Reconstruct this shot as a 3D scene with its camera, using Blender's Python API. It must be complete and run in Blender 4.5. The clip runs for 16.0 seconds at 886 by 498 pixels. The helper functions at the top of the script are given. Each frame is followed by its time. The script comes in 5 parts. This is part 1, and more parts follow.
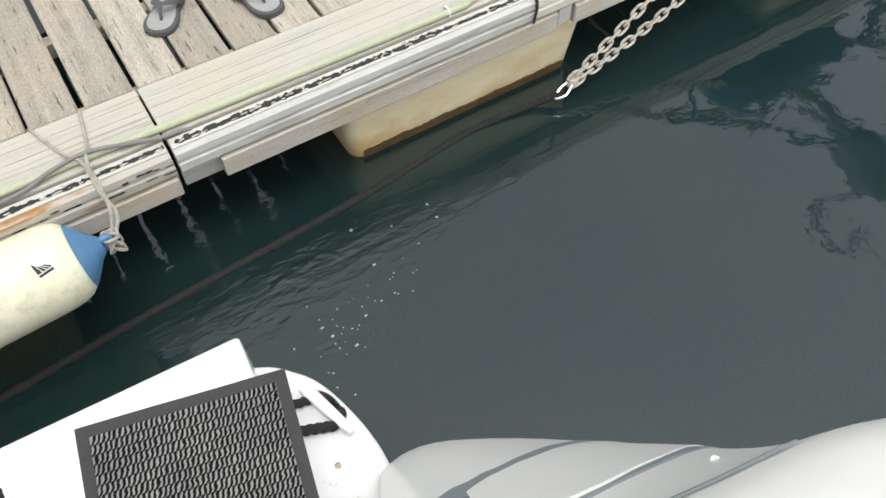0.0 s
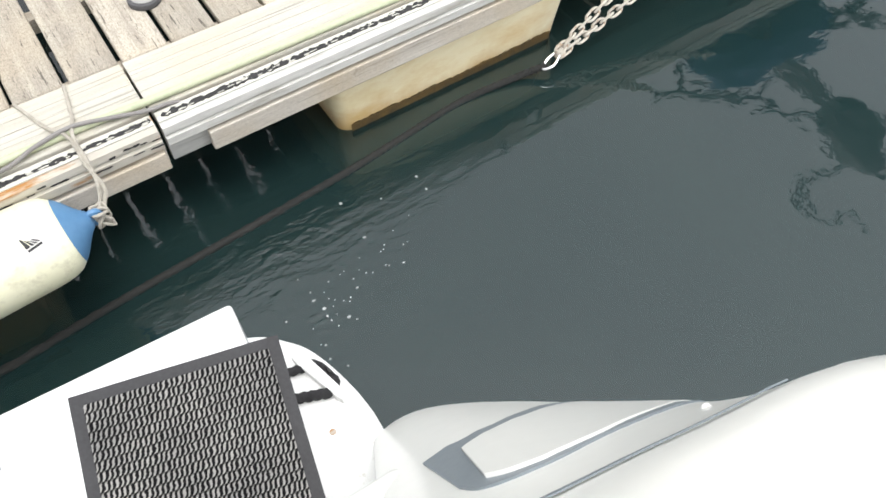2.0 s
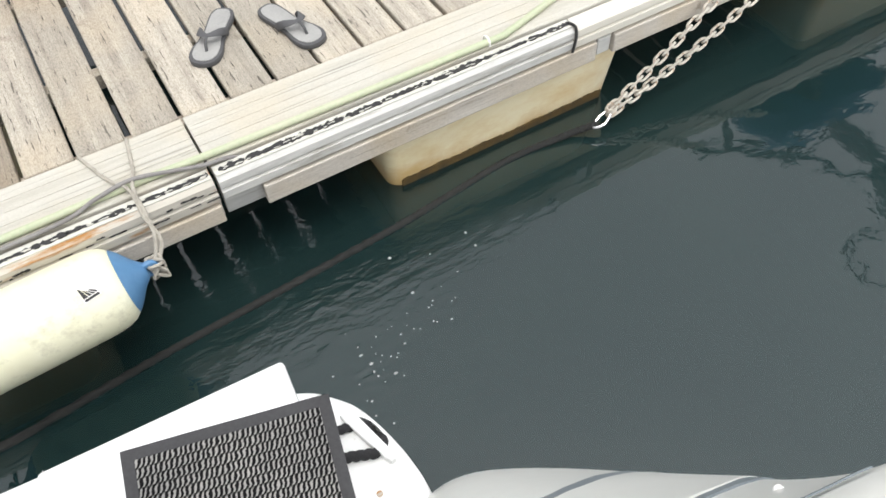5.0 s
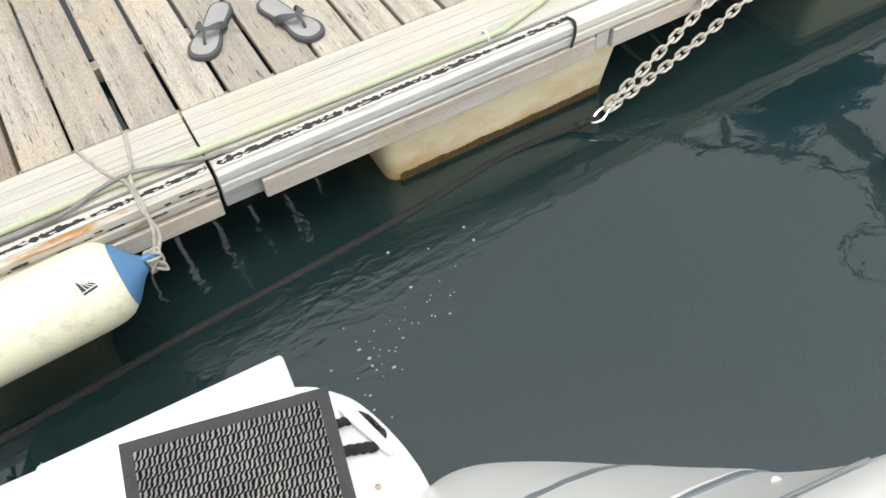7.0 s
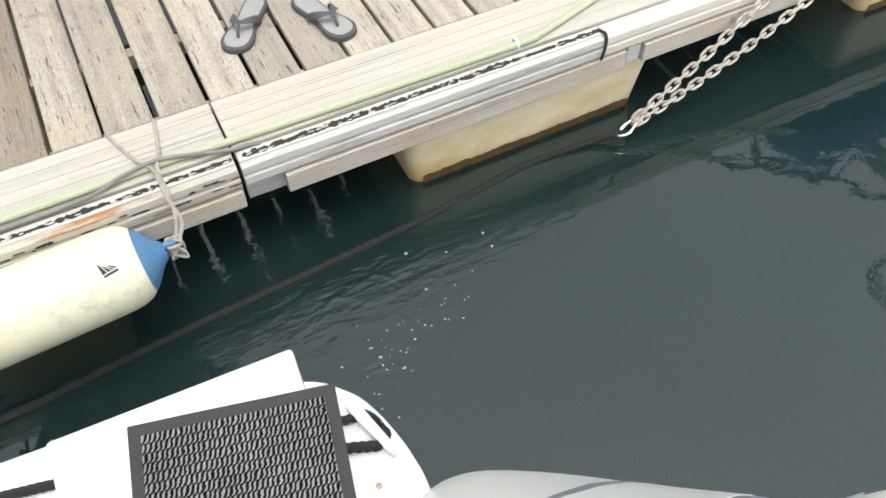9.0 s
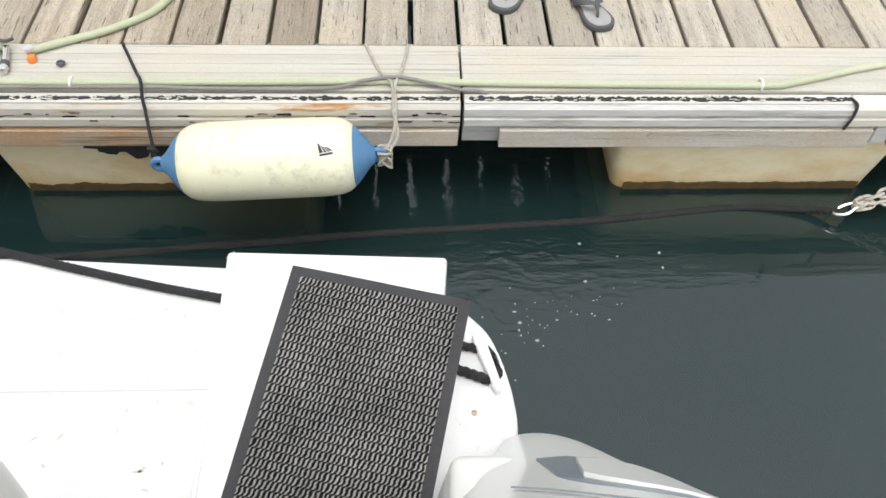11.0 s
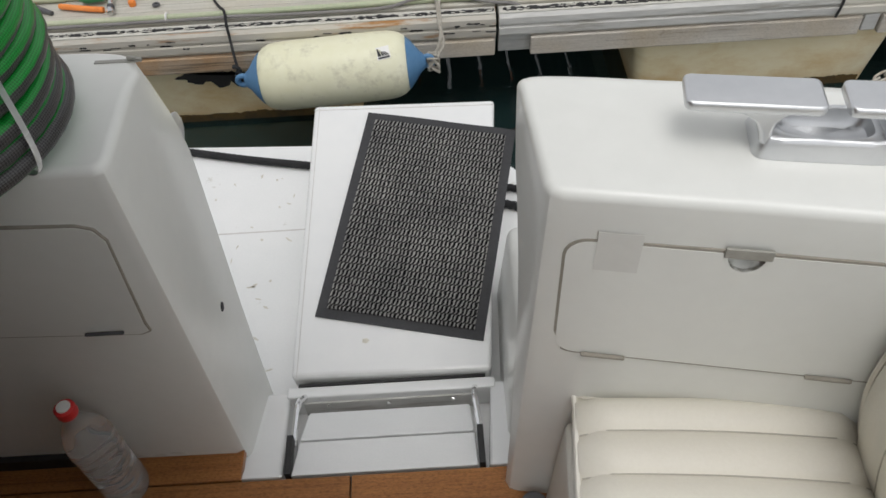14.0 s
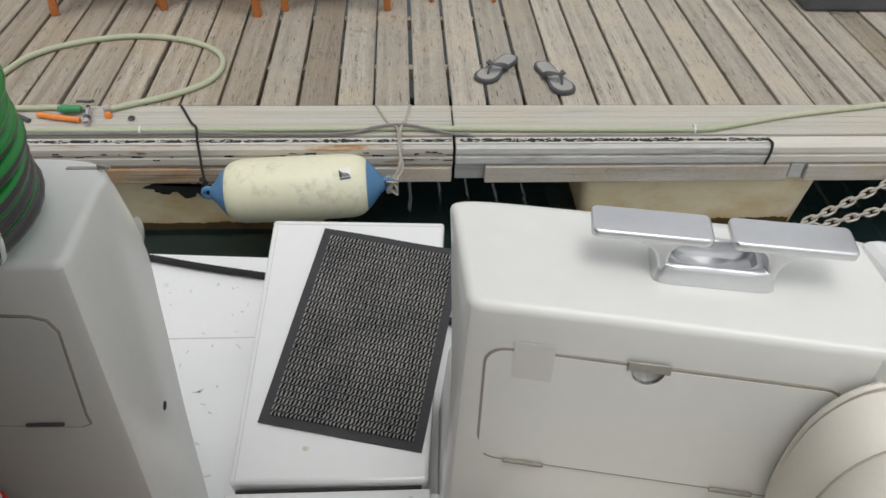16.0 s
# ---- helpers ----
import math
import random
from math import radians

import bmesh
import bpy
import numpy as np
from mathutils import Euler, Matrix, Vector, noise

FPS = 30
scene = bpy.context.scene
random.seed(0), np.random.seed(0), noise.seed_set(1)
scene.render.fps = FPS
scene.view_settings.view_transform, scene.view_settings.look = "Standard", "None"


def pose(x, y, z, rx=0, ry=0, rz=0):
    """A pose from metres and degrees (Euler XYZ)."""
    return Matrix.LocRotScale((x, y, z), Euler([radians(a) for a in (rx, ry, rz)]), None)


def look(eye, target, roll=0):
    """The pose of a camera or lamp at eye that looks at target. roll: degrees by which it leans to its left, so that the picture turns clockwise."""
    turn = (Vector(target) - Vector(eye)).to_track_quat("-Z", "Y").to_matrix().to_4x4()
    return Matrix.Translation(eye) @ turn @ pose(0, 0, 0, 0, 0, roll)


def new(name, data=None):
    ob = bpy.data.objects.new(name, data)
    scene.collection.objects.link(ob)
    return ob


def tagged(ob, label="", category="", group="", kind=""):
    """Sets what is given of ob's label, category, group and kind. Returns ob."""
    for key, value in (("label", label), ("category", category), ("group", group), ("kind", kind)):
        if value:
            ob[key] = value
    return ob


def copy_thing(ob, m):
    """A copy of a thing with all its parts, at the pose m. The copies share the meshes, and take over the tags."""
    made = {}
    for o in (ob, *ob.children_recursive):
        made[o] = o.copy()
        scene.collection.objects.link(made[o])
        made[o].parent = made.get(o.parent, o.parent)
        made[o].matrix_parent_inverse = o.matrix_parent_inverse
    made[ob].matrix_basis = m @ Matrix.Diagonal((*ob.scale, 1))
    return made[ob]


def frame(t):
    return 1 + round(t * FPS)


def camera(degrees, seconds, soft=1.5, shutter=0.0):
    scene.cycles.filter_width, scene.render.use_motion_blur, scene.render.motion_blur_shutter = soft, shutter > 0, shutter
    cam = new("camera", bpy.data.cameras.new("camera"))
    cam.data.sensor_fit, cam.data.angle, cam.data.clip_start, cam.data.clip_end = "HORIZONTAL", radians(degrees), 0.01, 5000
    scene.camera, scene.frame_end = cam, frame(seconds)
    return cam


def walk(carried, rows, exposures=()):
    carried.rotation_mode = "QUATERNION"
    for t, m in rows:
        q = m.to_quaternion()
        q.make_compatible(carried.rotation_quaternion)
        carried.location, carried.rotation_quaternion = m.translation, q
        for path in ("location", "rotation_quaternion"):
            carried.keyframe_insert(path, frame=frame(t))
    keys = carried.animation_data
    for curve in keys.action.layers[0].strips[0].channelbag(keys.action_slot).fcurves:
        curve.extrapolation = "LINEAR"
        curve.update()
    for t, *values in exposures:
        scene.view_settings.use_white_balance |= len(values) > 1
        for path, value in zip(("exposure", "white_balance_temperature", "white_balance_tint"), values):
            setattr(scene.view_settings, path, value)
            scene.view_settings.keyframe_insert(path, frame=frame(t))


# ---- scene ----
cam = camera(59.1, 16.0, soft=1.6)
PATH = [
    (0, (-0.126, -1.695, 2.081), (0.472, -0.739, 0.429), -0.1),
    (0.5, (-0.098, -1.728, 2.068), (0.538, -0.771, 0.431), 1.0),
    (1, (-0.072, -1.755, 2.068), (0.571, -0.819, 0.422), 2.7),
    (1.5, (-0.107, -1.756, 2.066), (0.485, -0.869, 0.374), 1.5),
    (2, (-0.147, -1.722, 2.061), (0.455, -0.81, 0.386), 0.1),
    (2.5, (-0.163, -1.699, 2.06), (0.456, -0.749, 0.412), 0.6),
    (3, (-0.169, -1.686, 2.06), (0.458, -0.714, 0.428), 1.8),
    (3.5, (-0.165, -1.691, 2.061), (0.441, -0.681, 0.445), 0.3),
    (4, (-0.165, -1.688, 2.067), (0.421, -0.658, 0.456), -1.3),
    (4.5, (-0.159, -1.685, 2.065), (0.414, -0.632, 0.465), -2.7),
    (7, (-0.165, -1.688, 2.062), (0.41, -0.645, 0.455), -2.3),
    (7.5, (-0.163, -1.69, 2.056), (0.415, -0.652, 0.448), -1.8),
    (8, (-0.165, -1.687, 2.059), (0.417, -0.653, 0.449), -0.8),
    (8.2, (-0.161, -1.683, 2.063), (0.425, -0.65, 0.454), -1.6),
    (10.3, (-0.115, -1.8, 2.079), (0.166, -0.624, 0.485), 3.2),
    (10.5, (-0.106, -1.828, 2.077), (0.124, -0.636, 0.487), 3.5),
    (11, (-0.166, -1.902, 2.067), (-0.08, -0.672, 0.493), 2.8),
    (11.5, (-0.222, -1.966, 2.061), (-0.356, -0.75, 0.48), -0.5),
    (12, (-0.295, -2.107, 2.054), (-0.522, -0.886, 0.487), -0.2),
    (12.5, (-0.33, -2.185, 2.035), (-0.6, -0.967, 0.472), 1.5),
    (13, (-0.314, -2.254, 2.025), (-0.631, -1.089, 0.431), -3.8),
    (13.5, (-0.263, -2.408, 2.011), (-0.351, -1.187, 0.43), -2.3),
    (14, (-0.239, -2.513, 2.039), (-0.243, -1.215, 0.517), -3.6),
    (14.5, (-0.187, -2.493, 2.086), (-0.112, -1.078, 0.674), -6.1),
    (15, (-0.17, -2.485, 2.114), (-0.004, -0.974, 0.814), -3.9),
    (15.5, (-0.169, -2.496, 2.114), (0.007, -0.975, 0.827), -1.7),
    (16, (-0.202, -2.591, 2.092), (-0.099, -1.077, 0.789), 1.9),
]
EXPOSURES = [(0.0, 0.98), (0.8, 1.25), (1.5, 1.45), (2.2, 1.36), (3.0, 1.25), (4.5, 1.20), (8.0, 1.19), (10.5, 1.17), (11.0, 1.07), (11.5, 0.90), (12.5, 0.40), (13.0, 0.24), (13.5, 0.20), (14.0, 0.26), (16.0, 0.23)]
walk(cam, [(t, look(eye, target, roll)) for t, eye, target, roll in PATH], EXPOSURES)

# ---- world and light ----
world = bpy.data.worlds.new("overcast_sky")
scene.world = world
world.use_nodes = True
wn, wl = world.node_tree.nodes, world.node_tree.links
bg = wn["Background"]
sky = wn.new("ShaderNodeTexSky")
sky.sky_type, sky.sun_disc = "NISHITA", False
sky.sun_elevation, sky.sun_rotation = radians(76), radians(174)
sky.dust_density, sky.air_density = 2.5, 1.0
hsv = wn.new("ShaderNodeHueSaturation")
hsv.inputs["Saturation"].default_value = 0.12
hsv.inputs["Value"].default_value = 1.0
wl.new(sky.outputs[0], hsv.inputs["Color"])
wl.new(hsv.outputs[0], bg.inputs["Color"])
bg.inputs["Strength"].default_value = 0.15
sun_data = bpy.data.lights.new("sun", "SUN")
sun_data.energy, sun_data.angle, sun_data.color = 0.42, radians(28), (1.0, 0.98, 0.95)
sun = new("sun", sun_data)
sun.matrix_world = look((0, 0, 8), (-0.2, 2.0, 0))


# ---- materials ----
def nodes_of(name):
    m = bpy.data.materials.new(name)
    m.use_nodes = True
    nt = m.node_tree
    return m, nt.nodes, nt.links, nt.nodes["Principled BSDF"]


def ramp(n, stops):
    r = n.new("ShaderNodeValToRGB")
    e = r.color_ramp.elements
    while len(e) < len(stops):
        e.new(0.5)
    for k, (p, c) in enumerate(stops):
        e[k].position = p
        e[k].color = (*c, 1) if len(c) == 3 else c
    return r


def noise_tex(n, l, coord, scale, detail=4, stretch=(1, 1, 1), rough=0.55):
    mp = n.new("ShaderNodeMapping")
    mp.inputs["Scale"].default_value = stretch
    l.new(coord, mp.inputs["Vector"])
    t = n.new("ShaderNodeTexNoise")
    t.inputs["Scale"].default_value, t.inputs["Detail"].default_value, t.inputs["Roughness"].default_value = scale, detail, rough
    l.new(mp.outputs[0], t.inputs["Vector"])
    return t


def mixc(n, l, fac, a, b, mode="MIX"):
    m = n.new("ShaderNodeMix")
    m.data_type, m.blend_type = "RGBA", mode
    for sock, v in ((m.inputs[0], fac), (m.inputs[6], a), (m.inputs[7], b)):
        if isinstance(v, (int, float)):
            sock.default_value = v
        elif isinstance(v, tuple):
            sock.default_value = (*v, 1)
        else:
            l.new(v, sock)
    return m.outputs[2]


def bump(n, l, p, height, strength, distance=0.002):
    b = n.new("ShaderNodeBump")
    b.inputs["Strength"].default_value, b.inputs["Distance"].default_value = strength, distance
    l.new(height, b.inputs["Height"])
    l.new(b.outputs[0], p.inputs["Normal"])


def surface(name, a, b, rough=0.5, metal=0.0, fine=60.0, coarse=4.0, relief=0.15, stain=None, stain_at=(0.62, 0.72), stretch=(1, 1, 1), coat=0.0, spread=0.0):
    """A painted, moulded or metal surface: two colours mixed at two scales, fine relief, stains with an outline of their own."""
    m, n, l, p = nodes_of(name)
    tc = n.new("ShaderNodeTexCoord").outputs["Object"]
    big = noise_tex(n, l, tc, coarse, 4, stretch)
    small = noise_tex(n, l, tc, fine, 5, stretch)
    f = n.new("ShaderNodeMath")
    f.operation = "MULTIPLY_ADD"
    l.new(big.outputs["Fac"], f.inputs[0])
    f.inputs[1].default_value = 0.6
    g = n.new("ShaderNodeMath")
    g.operation = "MULTIPLY"
    l.new(small.outputs["Fac"], g.inputs[0])
    g.inputs[1].default_value = 0.4
    l.new(g.outputs[0], f.inputs[2])
    r = ramp(n, [(0.3, a), (0.7, b)])
    l.new(f.outputs[0], r.inputs["Fac"])
    col = r.outputs["Color"]
    if stain:
        sn = noise_tex(n, l, tc, coarse * 2.3, 7, stretch, 0.7)
        sr = ramp(n, [(stain_at[0], (0, 0, 0)), (stain_at[1], (1, 1, 1))])
        l.new(sn.outputs["Fac"], sr.inputs["Fac"])
        col = mixc(n, l, sr.outputs["Color"], col, stain)
    if spread:
        oi = n.new("ShaderNodeObjectInfo")
        hs = n.new("ShaderNodeHueSaturation")
        mr = n.new("ShaderNodeMapRange")
        mr.inputs[3].default_value, mr.inputs[4].default_value = 1 - spread, 1 + spread
        l.new(oi.outputs["Random"], mr.inputs[0])
        l.new(mr.outputs[0], hs.inputs["Value"])
        l.new(col, hs.inputs["Color"])
        col = hs.outputs[0]
    l.new(col, p.inputs["Base Color"])
    rr = n.new("ShaderNodeMapRange")
    rr.inputs[3].default_value, rr.inputs[4].default_value = max(rough - 0.08, 0.03), min(rough + 0.1, 1)
    l.new(big.outputs["Fac"], rr.inputs[0])
    l.new(rr.outputs[0], p.inputs["Roughness"])
    p.inputs["Metallic"].default_value = metal
    p.inputs["Coat Weight"].default_value = coat
    if relief:
        bump(n, l, p, small.outputs["Fac"], relief)
    return m


def timber(name, pale, dark, along, spread=0.12, warm=None, cracks=0.5, rough=0.85, stain=None, speckle=1.0, split_at=(95, 0.02)):
    """Weathered sawn timber, its grain running along x or y."""
    m, n, l, p = nodes_of(name)
    tc = n.new("ShaderNodeTexCoord").outputs["Object"]
    oi = n.new("ShaderNodeObjectInfo")
    shift = n.new("ShaderNodeVectorMath")
    shift.operation = "MULTIPLY_ADD"
    comb = n.new("ShaderNodeCombineXYZ")
    for k in range(3):
        l.new(oi.outputs["Random"], comb.inputs[k])
    l.new(comb.outputs[0], shift.inputs[0])
    shift.inputs[1].default_value = (17, 23, 11)
    l.new(tc, shift.inputs[2])
    v = shift.outputs[0]
    st = (0.045, 1, 1) if along == "x" else (1, 0.045, 1)
    st2 = (0.02, 1, 1) if along == "x" else (1, 0.02, 1)
    grain = noise_tex(n, l, v, 230, 8, st, 0.78)
    bands = noise_tex(n, l, v, 28, 3, st2)
    patch = noise_tex(n, l, v, 3.2, 5)
    r = ramp(n, [(0.36, dark), (0.50, tuple((x + y) / 2 for x, y in zip(dark, pale))), (0.64, pale)])
    mixf = n.new("ShaderNodeMix")
    mixf.inputs[0].default_value = 0.45
    l.new(grain.outputs["Fac"], mixf.inputs[2])
    l.new(bands.outputs["Fac"], mixf.inputs[3])
    l.new(mixf.outputs[0], r.inputs["Fac"])
    col = r.outputs["Color"]
    if warm:
        wr = ramp(n, [(0.45, (0, 0, 0)), (0.75, (1, 1, 1))])
        l.new(patch.outputs["Fac"], wr.inputs["Fac"])
        col = mixc(n, l, wr.outputs["Color"], col, warm)
    split = noise_tex(n, l, v, split_at[0], 4, (split_at[1], 1, 1) if along == "x" else (1, split_at[1], 1), 0.6)
    ck = ramp(n, [(0.345, (1, 1, 1)), (0.385, (0, 0, 0))])
    l.new(split.outputs["Fac"], ck.inputs["Fac"])
    ckm = n.new("ShaderNodeMath")
    ckm.operation = "MULTIPLY"
    l.new(ck.outputs["Color"], ckm.inputs[0])
    ckm.inputs[1].default_value = cracks
    col = mixc(n, l, ckm.outputs[0], col, tuple(c * 0.25 for c in dark))
    if stain:
        sn = noise_tex(n, l, v, 6.0, 8, (1, 1, 1), 0.72)
        sr = ramp(n, [(0.60, (0, 0, 0)), (0.70, (1, 1, 1))])
        l.new(sn.outputs["Fac"], sr.inputs["Fac"])
        sm = n.new("ShaderNodeMath")
        sm.operation = "MULTIPLY"
        l.new(sr.outputs["Color"], sm.inputs[0])
        sm.inputs[1].default_value = 0.75
        col = mixc(n, l, sm.outputs[0], col, stain)
    speck = noise_tex(n, l, v, 330, 4, (0.4, 1, 1) if along == "x" else (1, 0.4, 1), 0.7)
    spr = ramp(n, [(0.34, tuple(1 - speckle * c for c in (0.34, 0.35, 0.37))), (0.5, (0.98, 0.98, 0.98)), (0.66, tuple(1 + speckle * c for c in (0.16, 0.16, 0.15)))])
    l.new(speck.outputs["Fac"], spr.inputs["Fac"])
    col = mixc(n, l, 1.0, col, spr.outputs["Color"], "MULTIPLY")
    hs = n.new("ShaderNodeHueSaturation")
    mr = n.new("ShaderNodeMapRange")
    mr.inputs[3].default_value, mr.inputs[4].default_value = 1 - spread, 1 + spread
    l.new(oi.outputs["Random"], mr.inputs[0])
    l.new(mr.outputs[0], hs.inputs["Value"])
    l.new(col, hs.inputs["Color"])
    l.new(hs.outputs[0], p.inputs["Base Color"])
    p.inputs["Roughness"].default_value = rough
    p.inputs["Specular IOR Level"].default_value = 0.25
    bump(n, l, p, grain.outputs["Fac"], 0.55, 0.003)
    return m


def water_material():
    m, n, l, p = nodes_of("harbour_water")
    out = n["Material Output"]
    n.remove(p)
    tc = n.new("ShaderNodeTexCoord").outputs["Object"]
    swell = noise_tex(n, l, tc, 2.2, 2, (1, 1.3, 1))
    chop = noise_tex(n, l, tc, 13, 3, (1, 1.4, 1))
    grad = n.new("ShaderNodeTexGradient")
    grad.gradient_type = "SPHERICAL"
    mp = n.new("ShaderNodeMapping")
    mp.inputs["Location"].default_value = (-0.28, 0.62, 0)
    mp.inputs["Scale"].default_value = (1.1, 1.5, 1)
    l.new(tc, mp.inputs["Vector"])
    l.new(mp.outputs[0], grad.inputs["Vector"])
    fine = noise_tex(n, l, tc, 17, 3, (0.6, 1.6, 1))
    mul = n.new("ShaderNodeMath")
    mul.operation = "MULTIPLY"
    cen = n.new("ShaderNodeMath")
    cen.operation = "SUBTRACT"
    cen.inputs[1].default_value = 0.5
    l.new(fine.outputs["Fac"], cen.inputs[0])
    l.new(cen.outputs[0], mul.inputs[0])
    l.new(grad.outputs["Fac"], mul.inputs[1])
    # rings spreading from where water runs off the boat
    away = n.new("ShaderNodeVectorMath")
    away.operation = "DISTANCE"
    away.inputs[1].default_value = (0.16, -0.50, 0.0)
    l.new(tc, away.inputs[0])
    warp = noise_tex(n, l, tc, 5.5, 3)
    ph = n.new("ShaderNodeMath")
    ph.operation = "MULTIPLY_ADD"
    ph.inputs[1].default_value = 0.22
    l.new(warp.outputs["Fac"], ph.inputs[0])
    l.new(away.outputs["Value"], ph.inputs[2])
    fq = n.new("ShaderNodeMath")
    fq.operation = "MULTIPLY"
    fq.inputs[1].default_value = 6.2832 / 0.042
    l.new(ph.outputs[0], fq.inputs[0])
    sn = n.new("ShaderNodeMath")
    sn.operation = "SINE"
    l.new(fq.outputs[0], sn.inputs[0])
    fade = n.new("ShaderNodeMapRange")
    fade.interpolation_type = "SMOOTHSTEP"
    for k, v in ((1, 0.02), (2, 0.62), (3, 1.0), (4, 0.0)):
        fade.inputs[k].default_value = v
    l.new(away.outputs["Value"], fade.inputs[0])
    broken = noise_tex(n, l, tc, 8.0, 2)
    br = ramp(n, [(0.42, (0, 0, 0)), (0.62, (1, 1, 1))])
    l.new(broken.outputs["Fac"], br.inputs["Fac"])
    rings = None
    for src in (fade.outputs[0], br.outputs["Color"]):
        k = n.new("ShaderNodeMath")
        k.operation = "MULTIPLY"
        l.new(rings or sn.outputs[0], k.inputs[0])
        l.new(src, k.inputs[1])
        rings = k.outputs[0]
    last = None
    for height, strength, distance in ((swell.outputs["Fac"], 0.16, 0.02), (chop.outputs["Fac"], 0.11, 0.004), (mul.outputs[0], 0.60, 0.011), (rings, 0.34, 0.0020)):
        b3 = n.new("ShaderNodeBump")
        b3.inputs["Strength"].default_value, b3.inputs["Distance"].default_value = strength, distance
        l.new(height, b3.inputs["Height"])
        if last:
            l.new(last, b3.inputs["Normal"])
        last = b3.outputs[0]
    gl = n.new("ShaderNodeBsdfGlossy")
    gl.inputs["Roughness"].default_value = 0.015
    l.new(b3.outputs[0], gl.inputs["Normal"])
    fr = n.new("ShaderNodeFresnel")
    fr.inputs["IOR"].default_value = 1.74
    l.new(b3.outputs[0], fr.inputs["Normal"])
    df = n.new("ShaderNodeBsdfDiffuse")
    murk = noise_tex(n, l, tc, 0.9, 3)
    mr = ramp(n, [(0.3, (0.012, 0.034, 0.036)), (0.7, (0.020, 0.045, 0.044))])
    l.new(murk.outputs["Fac"], mr.inputs["Fac"])
    l.new(mr.outputs["Color"], df.inputs["Color"])
    tr = n.new("ShaderNodeBsdfTransparent")
    tr.inputs["Color"].default_value = (0.30, 0.44, 0.46, 1)
    mx = n.new("ShaderNodeMixShader")
    mx.inputs[0].default_value = 0.45
    l.new(df.outputs[0], mx.inputs[1])
    l.new(tr.outputs[0], mx.inputs[2])
    top = n.new("ShaderNodeMixShader")
    l.new(fr.outputs[0], top.inputs[0])
    l.new(mx.outputs[0], top.inputs[1])
    l.new(gl.outputs[0], top.inputs[2])
    l.new(top.outputs[0], out.inputs["Surface"])
    return m


def hose_material():
    """Braided hose with green stripes along it; the stripes follow the way round the hose."""
    m, n, l, p = nodes_of("striped_hose")
    uv = n.new("ShaderNodeTexCoord").outputs["UV"]
    sep = n.new("ShaderNodeSeparateXYZ")
    l.new(uv, sep.inputs[0])
    band = n.new("ShaderNodeMath")
    band.operation = "PINGPONG"
    band.inputs[1].default_value = 0.25
    twist = n.new("ShaderNodeMath")
    twist.operation = "MULTIPLY_ADD"
    twist.inputs[1].default_value = 0.033
    twist.inputs[2].default_value = -0.05
    l.new(sep.outputs["X"], twist.inputs[0])
    turned = n.new("ShaderNodeMath")
    turned.operation = "ADD"
    l.new(twist.outputs[0], turned.inputs[0])
    l.new(sep.outputs["Y"], turned.inputs[1])
    l.new(turned.outputs[0], band.inputs[0])
    br = ramp(n, [(0.0, (0, 0, 0)), (0.136, (0, 0, 0)), (0.143, (1, 1, 1)), (0.25, (1, 1, 1))])
    l.new(band.outputs[0], br.inputs["Fac"])
    mp = n.new("ShaderNodeMapping")
    mp.inputs["Rotation"].default_value = (0, 0, radians(45))
    mp.inputs["Scale"].default_value = (400, 40, 1)
    l.new(uv, mp.inputs["Vector"])
    w = n.new("ShaderNodeTexChecker")
    w.inputs["Scale"].default_value = 1.0
    l.new(mp.outputs[0], w.inputs["Vector"])
    grey = mixc(n, l, w.outputs["Fac"], (0.022, 0.021, 0.021), (0.080, 0.077, 0.077))
    green = mixc(n, l, w.outputs["Fac"], (0.005, 0.17, 0.020), (0.010, 0.33, 0.045))
    col = mixc(n, l, br.outputs["Color"], grey, green)
    l.new(col, p.inputs["Base Color"])
    p.inputs["Roughness"].default_value = 0.33
    bump(n, l, p, w.outputs["Fac"], 0.5, 0.001)
    return m


